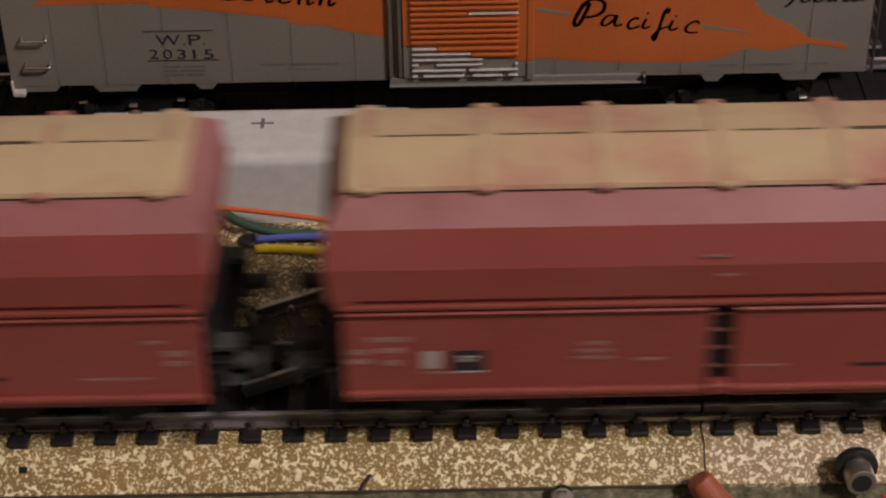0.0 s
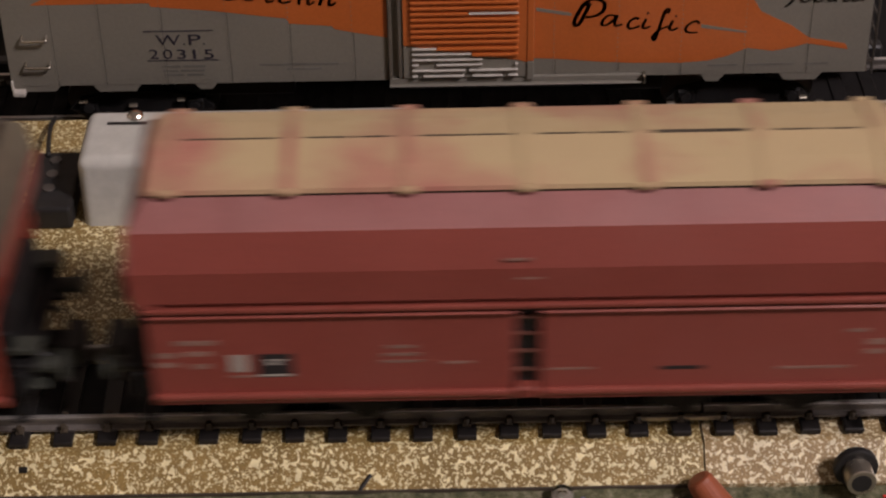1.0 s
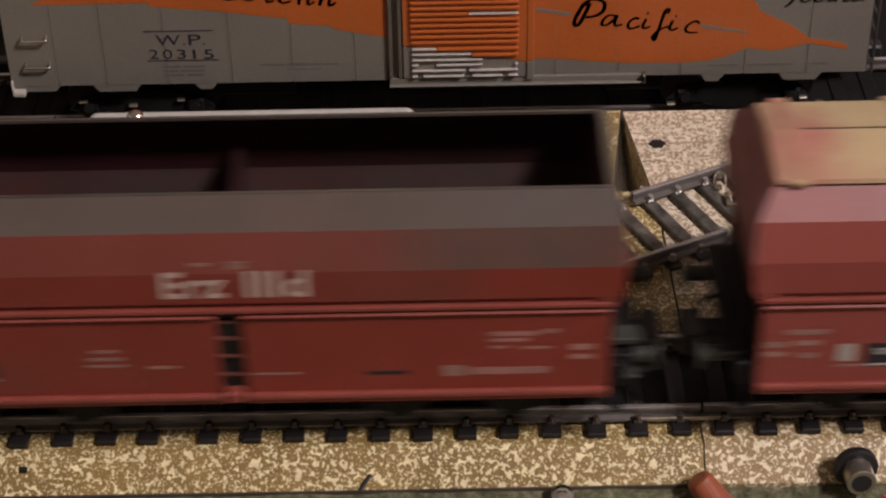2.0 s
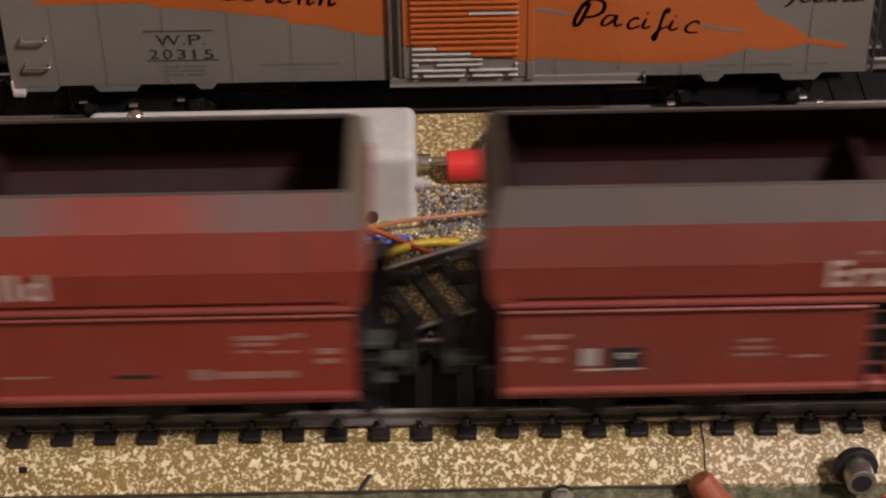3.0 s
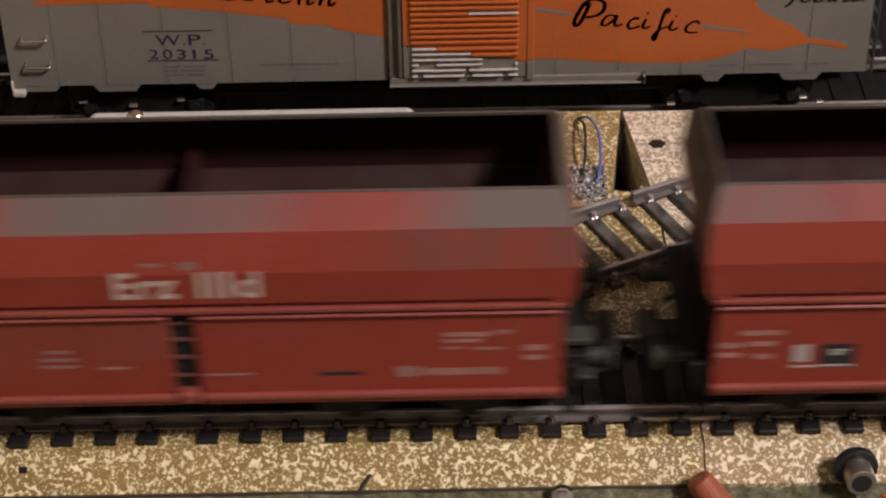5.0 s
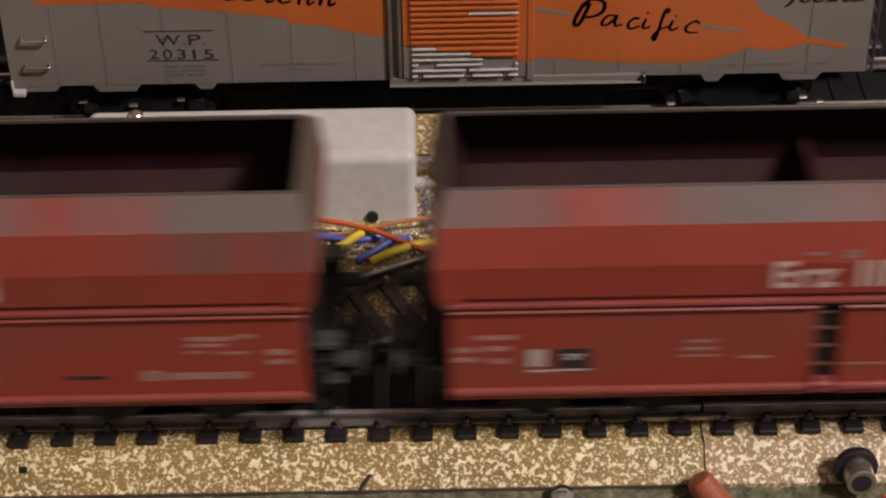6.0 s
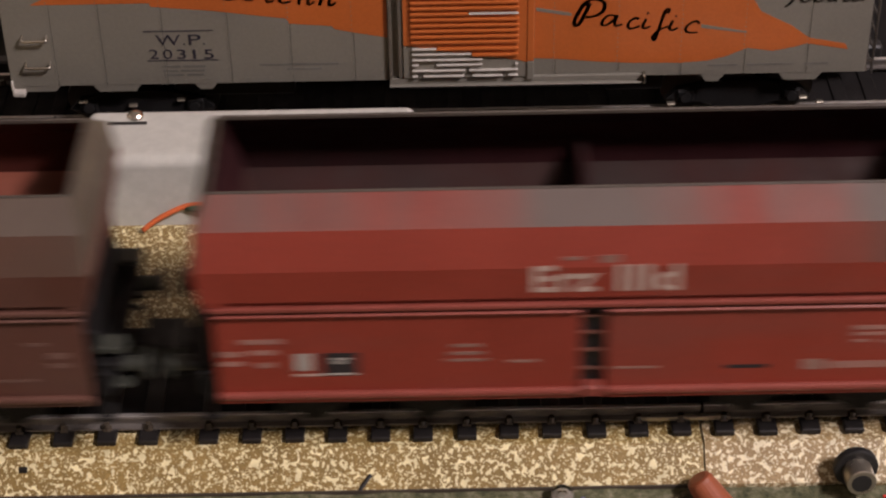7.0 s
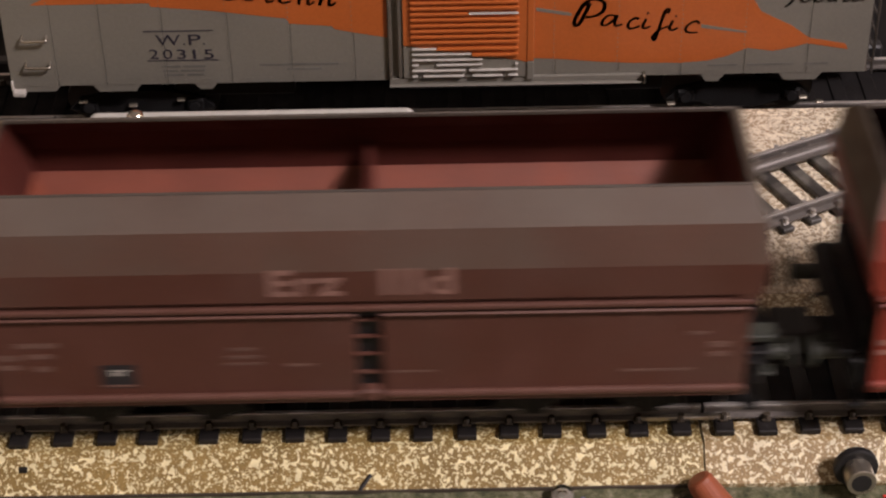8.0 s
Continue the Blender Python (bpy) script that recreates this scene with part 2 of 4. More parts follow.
M_BOARD_3 = speckled("speckled_sheet_light", (0.29, 0.205, 0.095), (0.80, 0.72, 0.49), 800.0, 0.598, 0.3, (0.9, 0.2, 0))
M_GAP = paint("dark_gap", (0.05, 0.038, 0.025), 0.8, vary=0.3)
# table and back sleepers blackened to match the shade under the boxcar
M_TABLE = paint("table_dark_paint", (0.010, 0.009, 0.0085), 0.9, vary=0.25, scale=20.0, shine=0.15)
M_PIT = paint("shaded_sleeper", (0.009, 0.008, 0.008), 0.8, vary=0.3, shine=0.15)
M_SILVER = paint("silver_grey_car_paint", (0.172, 0.163, 0.136), 0.42, vary=0.06, scale=60.0, grain=0.1)
M_POST = paint("dull_post_paint", (0.10, 0.088, 0.07), 0.5, vary=0.12, scale=60.0)
M_ORANGE = paint("orange_car_paint", (0.42, 0.105, 0.022), 0.38, vary=0.06, scale=60.0, grain=0.1)
M_IVORY = paint("ivory_plastic", (0.49, 0.49, 0.445), 0.2, vary=0.04, scale=40.0, fine=400.0, grain=0.05)
M_RED_SLEEVE = paint("red_sleeve", (0.62, 0.035, 0.03), 0.35, vary=0.05)
M_W_ORANGE = paint("orange_wire", (0.55, 0.12, 0.035), 0.4, vary=0.05)
M_W_TAN = paint("faded_orange_wire", (0.40, 0.17, 0.07), 0.45, vary=0.1)
M_W_YELLOW = paint("yellow_wire", (0.72, 0.52, 0.03), 0.4, vary=0.05)
M_W_BLUE = paint("blue_wire", (0.09, 0.12, 0.42), 0.4, vary=0.05)
M_W_BLACK = paint("dark_wire", (0.02, 0.022, 0.04), 0.4, vary=0.05)
M_W_GREEN = paint("dark_green_wire", (0.03, 0.07, 0.04), 0.4, vary=0.05)
M_WHEEL = paint("blackened_wheel", (0.02, 0.018, 0.017), 0.5, metal=0.3, vary=0.25)
M_DUSTY_TIE = paint("dusty_sleeper", (0.03, 0.027, 0.024), 0.5, vary=0.3, scale=300.0, dust=(0.15, 0.14, 0.12), dust_at=(0.42, 0.7), dust_stretch=(9, 9, 9))
M_RUBBER = paint("brown_rubber", (0.27, 0.072, 0.03), 0.5, vary=0.1)
M_NICKEL = paint("dull_nickel", (0.40, 0.365, 0.30), 0.3, metal=0.85, vary=0.25)
M_IRON = paint("grey_iron", (0.10, 0.09, 0.08), 0.4, metal=0.5, vary=0.25)
M_CLEAR = glassy("clear_plastic", (0.95, 0.95, 0.93))
M_WALL = paint("cream_wall_paint", (0.78, 0.72, 0.63), 0.8, vary=0.03, scale=3.0, fine=80.0)
M_CEIL = paint("white_ceiling_paint", (0.84, 0.82, 0.78), 0.9, vary=0.03, scale=3.0, fine=80.0)
M_FLOOR = paint("brown_floor", (0.34, 0.24, 0.16), 0.6, vary=0.2, scale=4.0, fine=60.0)


def grass_material():
    m, t, b = nodes_of("flock_grass")
    c = ramp(t, noise_out(t, 500.0, 4.0, 0.7), [(0.3, (0.03, 0.035, 0.014)), (0.5, (0.10, 0.10, 0.05)), (0.62, (0.17, 0.16, 0.10)), (0.75, (0.30, 0.25, 0.16))])
    t.links.new(c, b.inputs["Base Color"])
    b.inputs["Roughness"].default_value = 0.9
    bump(t, b, noise_out(t, 900.0, 3.0), 0.8, 0.0006)
    return m


M_GRASS = grass_material()

# ---------------------------------------------------------------- the room round the table
# unseen room added round the table; its pale surfaces bounce fill light
def room():
    x0, x1, y0, y1, z0, z1, w = -1900, 1900, -1500, 1700, -1050, 1400, 100
    tagged(solid("floor", box(bmesh.new(), x0 - w, x1 + w, y0 - w, y1 + w, z0 - w, z0), M_FLOOR, "plain brown floor of the room", "floor"), kind="structure")
    tagged(solid("ceiling", box(bmesh.new(), x0 - w, x1 + w, y0 - w, y1 + w, z1, z1 + w), M_CEIL, "plain white painted ceiling of the room", "ceiling"), kind="structure")
    for name, b in (("wall_west", (x0 - w, x0, y0, y1)), ("wall_east", (x1, x1 + w, y0, y1)), ("wall_south", (x0 - w, x1 + w, y0 - w, y0)), ("wall_north", (x0 - w, x1 + w, y1, y1 + w))):
        tagged(solid(name, box(bmesh.new(), *b, z0, z1), M_WALL, "plain cream painted wall of the room", "wall"), kind="structure")
    table = thing("table", "dark-painted table under the model railway", "table")
    part("tabletop", box(bmesh.new(), -960, 960, -330, 420, -32, -14, 1.5), M_TABLE, table)
    for x in (-920, 920):
        for y in (-290, 380):
            part("leg", box(bmesh.new(), x - 22, x + 22, y - 22, y + 22, z0, -32, 2), M_TABLE, table)


room()

# ---------------------------------------------------------------- boards and grass
V_BACK, V_LEFT, V_RIGHT = (36.0, 84.2), (32.0, 56.5), (39.6, 54.4)
BED_EDGE, TOE_Y, TOE_Z = -13.6, -18.9, -4.6


def bank(bm, x0, x1, top):
    """The sloping front of the track bed, with a rounded upper edge."""
    return prism(bm, [(BED_EDGE, top), (BED_EDGE - 0.3, top - 0.08), (BED_EDGE - 0.6, top - 0.35), (TOE_Y, TOE_Z), (TOE_Y, -13.99), (BED_EDGE, -13.99)], x0, x1, "x")


bm = prism(bmesh.new(), [(-930, BED_EDGE), (40.6, BED_EDGE), (39.9, 50.0), V_RIGHT, V_LEFT, V_BACK, (-930, 85.0)], -13.99, 0.0)
bank(bm, -930, 40.7, 0.0)
tagged(solid("ground", bm, M_BOARD, "tan track bed covered with cream-flecked stone print", "track bed"), kind="structure")
bm = prism(bmesh.new(), [(41.0, BED_EDGE), (930, BED_EDGE), (930, 24.0), (40.6, 24.0)], -13.99, -0.15)
bank(bm, 41.0, 930, -0.15)
tagged(solid("ground", bm, M_BOARD_3, "slightly paler stone-print track bed butted against its neighbour", "track bed"), kind="structure")
bm = prism(bmesh.new(), [(40.6, 24.2), (930, 24.2), (930, 175.0), (260.0, 175.0), (118.0, 84.0), (36.4, 84.0), (40.3, 50.0)], -13.99, -0.15)
tagged(solid("ground", bm, M_BOARD_2, "pale cream stone-print bed under the branching track", "track bed"), kind="structure")
bm = bmesh.new()
bmesh.ops.create_grid(bm, x_segments=420, y_segments=40, size=1.0, matrix=Matrix.Translation((0, -59.25, -5.0)) @ Matrix.Diagonal((930, 40, 1, 1)))
for v in bm.verts:
    v.co.z += 0.45 * noise.noise(v.co * 0.2) + 0.3 * noise.noise(v.co * 0.6)
ext = bmesh.ops.extrude_edge_only(bm, edges=[e for e in bm.edges if e.is_boundary])
for v in ext["geom"]:
    if isinstance(v, bmesh.types.BMVert):
        v.co.z = -14.0
tagged(solid("grass_mat", bm, M_GRASS, "grey-green flock mat at the foot of the track bed", "grass"), kind="stuff")

# dark strip added where the bed's foot only has a shadow line
bm = box(bmesh.new(), -930, 40.4, TOE_Y - 0.32, TOE_Y + 0.05, -6.0, TOE_Z + 0.12, 0.05)
tagged(solid("trim", bm, M_GAP, "dark strip standing for the shadow gap along the bed's foot", "trim"), kind="structure")


def on_mat(ob, x):
    """Sets a thing built at the height of the bed down on the lower mat."""
    ob.location = (0.0208 * x * MM, 4.5 * MM, -4.3 * MM)
    return ob


# ---------------------------------------------------------------- tracks
def rail_profile(top):
    h = top
    return [(-1.25, 0), (1.25, 0), (1.25, 0.35), (0.35, 0.6), (0.35, h - 0.75), (0.55, h - 0.6), (0.55, h - 0.1), (0.4, h), (-0.4, h), (-0.55, h - 0.1), (-0.55, h - 0.6), (-0.35, h - 0.75), (-0.35, 0.6), (-1.25, 0.35)]


TIE_TOP, RAIL_TOP = 1.1, 3.2


def rail_along(line, base, height):
    """A rail swept along a line of (x, y)."""
    bm = bmesh.new()
    rings = []
    for i, (x, y) in enumerate(line):
        ax, ay = line[max(i - 1, 0)]
        bx, by = line[min(i + 1, len(line) - 1)]
        d = Vector((bx - ax, by - ay)).normalized()
        rings.append([bm.verts.new((x - d.y * a, y + d.x * a, base + b)) for a, b in rail_profile(height)])
    n = len(rings[0])
    for p, q in zip(rings, rings[1:]):
        for k in range(n):
            bm.faces.new((p[k], p[(k + 1) % n], q[(k + 1) % n], q[k]))
    bm.faces.new(rings[0]), bm.faces.new(rings[-1][::-1])
    bmesh.ops.recalc_face_normals(bm, faces=bm.faces)
    return bm


def head_along(line, top):
    """The polished strip along the top of a rail."""
    bm = bmesh.new()
    rings = []
    for i, (x, y) in enumerate(line):
        ax, ay = line[max(i - 1, 0)]
        bx, by = line[min(i + 1, len(line) - 1)]
        d = Vector((bx - ax, by - ay)).normalized()
        rings.append([bm.verts.new((x - d.y * s, y + d.x * s, top + z)) for s, z in ((-0.42, -0.05), (-0.36, 0.06), (0.36, 0.06), (0.42, -0.05))])
    for p, q in zip(rings, rings[1:]):
        for k in range(4):
            bm.faces.new((p[k], p[(k + 1) % 4], q[(k + 1) % 4], q[k]))
    bm.faces.new(rings[0]), bm.faces.new(rings[-1][::-1])
    bmesh.ops.recalc_face_normals(bm, faces=bm.faces)
    return bm


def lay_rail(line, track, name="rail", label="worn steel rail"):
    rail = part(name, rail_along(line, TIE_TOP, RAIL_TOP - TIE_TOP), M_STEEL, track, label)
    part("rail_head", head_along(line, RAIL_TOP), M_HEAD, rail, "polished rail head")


def tie_mesh(length, height=TIE_TOP, half=1.55, material=None):
    bm = box(bmesh.new(), -half, half, -length / 2, length / 2, 0, height, 0.18)
    return mesh_of("sleeper", bm, material or M_TIE)


def chair_mesh(material):
    bm = box(bmesh.new(), -0.7, 0.7, -1.9, 1.9, 0, 0.55, 0.12)
    cyl(bm, (0, -1.45, 0.5), (0, -1.45, 1.5), 0.5, n=8)
    cyl(bm, (0, 1.45, 0.5), (0, 1.45, 1.5), 0.5, n=8)
    return mesh_of("rail_chair", bm, material)


# same chair twice: plain brown, and pale for the glints
CHAIR, GLINT_CHAIR = chair_mesh(M_CHAIR), chair_mesh(M_GLINT)


def straight_track(label, y, z, x0, x1, joint, tie_material=None):
    track = thing("model_track", label, "track")
    track.location = (0, y * MM, z * MM)
    tie = tie_mesh(25.6, material=tie_material)
    x = -31.1 - 6.865 * 150
    while x < x1:
        at = x - (2.6 if x < -40 else 0.0)
        if at > x0:
            s = shared("sleeper", tie, track, pose(at * MM, random.uniform(-0.2, 0.2) * MM, 0, 0, 0, random.uniform(-0.6, 0.6)))
            for side in (-8.8, 8.8):
                shared("rail_chair", CHAIR, s, pose(0, side * MM, TIE_TOP * MM))
        x += 6.865
    # flat black plate added between the rails in place of shade
    part("shade_plate", box(bmesh.new(), x0, x1, -7.2, 7.2, 0.02, 0.7, 0.1), tie_material or M_DARK, track, "black plate standing for the shade between the rails")
    for side in (-8.8, 8.8):
        lay_rail([(x0, side), (joint - 0.25, side)], track)
        lay_rail([(joint + 0.25, side + 0.15), (x1, side + 0.15)], track)
        bm = box(bmesh.new(), joint - 10.5, joint + 4.5, side - 1.6, side - 0.5, TIE_TOP + 0.1, TIE_TOP + 0.9, 0.15)
        part("rail_joiner", bm, M_NICKEL, track, "dull metal rail joiner")
    return track


def branch_line(offset):
    """The branch leaves the straight track in a curve and then runs straight at 26 degrees."""
    pts, ang = [], math.radians(25.8)
    x, y, a = -118.0, 1.0, 0.0
    step = 3.0
    while x < 300:
        pts.append((x, y, a))
        if a < ang:
            a = min(ang, a + math.radians(0.86))
        x += step * math.cos(a)
        y += step * math.sin(a)
    # slide the whole curve so that its straight part goes through a known place
    px, py = 40.0, 43.3
    far = pts[-1]
    dy = py - (far[1] + (px - far[0]) * math.tan(ang))
    return [(p[0] - math.sin(p[2]) * offset, p[1] + dy + math.cos(p[2]) * offset, p[2]) for p in pts]


def branch_track():
    track = thing("model_track", "branching model track of steel rails on black sleepers", "track")
    mid = branch_line(0.0)
    tie = tie_mesh(23.4, TIE_TOP, 1.25, M_DUSTY_TIE)
    dist, last = 0.0, None
    for p in mid:
        if last:
            dist += math.hypot(p[0] - last[0], p[1] - last[1])
        if (last is None or dist >= 5.9) and p[0] > -30 and p[0] < 285:
            dist = 0.0
            s = shared("sleeper", tie, track, pose(p[0] * MM, p[1] * MM, 0, 0, 0, math.degrees(p[2])))
            for side in (-8.8, 8.8):
                shared("rail_chair", GLINT_CHAIR, s, pose(0, side * MM, TIE_TOP * MM))
        last = p
    for side in (-8.8, 8.8):
        line = [(a, b) for a, b, c in branch_line(side) if a > -34 and a < 288]
        cut = 52 if side < 0 else 34
        lay_rail([p for p in line if p[0] < cut], track)
        lay_rail([p for p in line if p[0] >= cut], track)
    line = [(a, b, 2.0) for a, b, c in branch_line(6.2) if 55 < a < 96]
    part("check_rail", tube(bmesh.new(), line, 1.25, 12, 2), M_STEEL, track, "thick round steel check rail beside the other", smooth=True)
    clip = part("track_clip", tube(bmesh.new(), [(51.2, 56.0, 1.2), (51.4, 56.8, 2.6), (52.2, 57.2, 3.1), (53.0, 56.6, 2.6), (53.2, 55.6, 1.2)], 0.4, 8, 5), M_SHINY, track, "bright wire clip")
    part("clip_screw", cyl(bmesh.new(), (51.6, 54.4, 1.0), (51.6, 54.4, 1.8), 0.8, n=12, bevel=0.15), M_SHINY, clip)
    bm = box(box(box(bmesh.new(), 52.4, 56.8, 48.4, 49.2, 1.05, 1.9, 0.2), 52.4, 53.3, 49.0, 52.2, 1.05, 2.1, 0.2), 55.9, 56.8, 49.0, 51.4, 1.05, 1.7, 0.2)
    block = part("clip_block", bm, M_NICKEL, track, "small grey metal bracket between the rails")
    part("bracket_pin", cyl(bmesh.new(), (54.6, 50.6, 1.0), (54.6, 50.6, 2.4), 0.8, n=12, bevel=0.15), M_IRON, block)
    return track


straight_track("straight model track of steel rails on black sleepers", 0.0, 0.0, -925, 925, 41.0)
branch_track()
BACK_Y, BACK_Z = 111.5, -14.0
straight_track("straight model track on the lower table behind", BACK_Y, BACK_Z, -240, 118, -200.0, M_PIT)


# ---------------------------------------------------------------- hopper wagons
# side profile from the ledge up to the rim: (y, z, half length)
OUT = [(-16.8, 31.65, 58.3), (-17.0, 31.9, 58.7), (-17.0, 37.4, 59.2), (-15.2, 43.5, 58.8), (-10.4, 47.2, 57.0)]
INN = [(-16.0, 33.7, 54.0), (-16.2, 38.0, 54.6), (-14.6, 42.0, 55.5), (-9.7, 46.9, 56.2)]
HALF = 57.1


def skin(bm, rows, ends=True, sides=True):
    """Both long sides of a profile, its end walls, or both."""
    pair = []
    for side in (1, -1):
        pair.append([(bm.verts.new((-h, y * side, z)), bm.verts.new((h, y * side, z))) for y, z, h in rows])
    if sides:
        for lines in pair:
            for a, b in zip(lines, lines[1:]):
                bm.faces.new((a[0], a[1], b[1], b[0]))
    if ends:
        for a, b, c, d in zip(pair[0], pair[0][1:], pair[1], pair[1][1:]):
            bm.faces.new((a[0], b[0], d[0], c[0]))
            bm.faces.new((a[1], b[1], d[1], c[1]))
    bmesh.ops.recalc_face_normals(bm, faces=bm.faces)
    return bm


def end_plate(rows, s):
    """One end wall of a profile, 0.5 thick."""
    bm = bmesh.new()
    if rows:
        for a, b in zip(rows, rows[1:]):
            q = [(s * (h - d), y * e, z) for d in (0.0, 0.5) for y, z, h, e in ((*a, 1), (*b, 1), (*b, -1), (*a, -1))]
            v = [bm.verts.new(p) for p in q]
            for f in ((0, 1, 2, 3), (4, 5, 6, 7), (0, 1, 5, 4), (1, 2, 6, 5), (2, 3, 7, 6), (3, 0, 4, 7)):
                bm.faces.new([v[k] for k in f])
    bmesh.ops.recalc_face_normals(bm, faces=bm.faces)
    return bm


def frame_bar(bm, h, y, z, w, t):
    box(bm, -h, h, -y - w, -y, z - t, z, 0.12)
    box(bm, -h, h, y, y + w, z - t, z, 0.12)
    box(bm, -h, -h + w, -y, y, z - t, z, 0.12)
    box(bm, h - w, h, -y, y, z - t, z, 0.12)
    return bm


def bars(rows, y, material, car, name, label):
    """Flat printed bars (x0, x1, z0, z1) on the near side."""
    for x0, x1, z0, z1 in rows:
        part(name, box(bmesh.new(), x0, x1, y - 0.06, y + 0.05, z0, z1), material, car, label)


def wheelset_mesh():
    bm = cyl(bmesh.new(), (0, -12, 0), (0, 12, 0), 1.0, n=8)
    for s in (-1, 1):
        cyl(bm, (0, s * 7.2, 0), (0, s * 9.6, 0), 5.4, n=24)
        cyl(bm, (0, s * 6.7, 0), (0, s * 7.2, 0), 6.0, n=24)
        for k in range(4):
            a = k * math.pi / 2
            box(bm, 3 * math.cos(a) - 0.5, 3 * math.cos(a) + 0.5, min(s * 9.6, s * 9.9), max(s * 9.6, s * 9.9), 3 * math.sin(a) - 0.5, 3 * math.sin(a) + 0.5)
    return mesh_of("wheelset", bm, M_WHEEL)


WHEELSET = wheelset_mesh()
AXLES = (-43.0, -25.0, 25.0, 43.0)
AXLE_Z = RAIL_TOP + 5.4
WHEELS = []


def bogie(car, x):
    bog = part("bogie", box(bmesh.new(), x - 5, x + 5, -9, 9, 9.5, 12.5, 0.3), M_DARK, car, "black bogie")
    for s in (-1, 1):
        bm = prism(bmesh.new(), [(x - 15, 7), (x - 12, 10.5), (x - 4, 11.5), (x + 4, 11.5), (x + 12, 10.5), (x + 15, 7), (x + 11, 6), (x + 4, 8), (x - 4, 8), (x - 11, 6)], s * 11.6 - 0.7, s * 11.6 + 0.7, "y")
        for dx in (-9, 9):
            box(bm, x + dx - 1.8, x + dx + 1.8, s * 11.6 - 1.2, s * 11.6 + 1.2, 5.2, 9.6, 0.3)
        part("side_frame", bm, M_DARK, bog)


def buffer_pair(car, s):
    beam = part("buffer_beam", box(bmesh.new(), min(s * 58.0, s * 60.0), max(s * 58.0, s * 60.0), -15.5, 15.5, 13.0, 17.5, 0.3), M_DARK, car, "black buffer beam")
    for y in (-10.2, 10.2):
        bm = cyl(bmesh.new(), (s * 60.0, y, 15.2), (s * 64.8, y, 15.2), 1.3, n=14)
        cyl(bm, (s * 64.6, y, 15.2), (s * 65.4, y, 15.2), 2.5, n=18, bevel=0.25)
        part("buffer", bm, M_BUFFER, car, "grey round buffer", smooth=False)
    bm = box(bmesh.new(), min(s * 58.0, s * 66.5), max(s * 58.0, s * 66.5), -2.2, 2.2, 10.0, 12.5, 0.4)
    box(bm, min(s * 63.5, s * 66.8), max(s * 63.5, s * 66.8), -3.8, 3.8, 9.0, 13.2, 0.4)
    part("coupler", bm, M_BLACK, car, "black hook coupler")
    for y in (-6.0, 6.0):
        bm = tube(bmesh.new(), [(s * 60, y, 14.5), (s * 62.5, y, 12.5), (s * 63, y * 0.9, 8.5), (s * 64.5, y * 0.8, 7.5)], 0.45, 6, 5)
        part("brake_hose", bm, M_BLACK, car)
    part("end_platform", box(bmesh.new(), min(s * 57.6, s * 61.6), max(s * 57.6, s * 61.6), -14.0, 14.0, 16.8, 18.2, 0.25), M_DARK, car, "black end platform")
    # grey foot boards beside the buffers, at the platform end only
    for y in (-11.2, 11.2) if s > 0 else ():
        part("foot_board", box(bmesh.new(), min(s * 57.6, s * 62.2), max(s * 57.6, s * 62.2), y - 1.8, y + 1.8, 19.3, 20.5, 0.2), M_BUFFER, car, "grey foot board at the wagon's end")
        part("foot_board", box(bmesh.new(), min(s * 57.6, s * 62.4), max(s * 57.6, s * 62.4), y - 1.4, y + 1.4, 12.1, 12.8, 0.2), M_BUFFER, car, "grey foot board at the wagon's end")
    # step and hand rail below the corner of the body
    for y in (-1, 1):
        bm = box(bmesh.new(), min(s * 57.4, s * 59.6), max(s * 57.4, s * 59.6), min(y * 12.5, y * 16.4), max(y * 12.5, y * 16.4), 8.6, 9.3, 0.1)
        box(bm, s * 58.5 - 0.3, s * 58.5 + 0.3, y * 15.6 - 0.3, y * 15.6 + 0.3, 9.0, 16.5)
        part("step", bm, M_DARK, car)
    # sloping end struts
    for y in (-12.0, 12.0):
        bm = prism(bmesh.new(), [(s * 58.4, 30.0), (s * 56.9, 30.0), (s * 50.5, 17.0), (s * 52.5, 17.0)], y - 0.5, y + 0.5, "y")
        part("end_strut", bm, M_DARK, car)


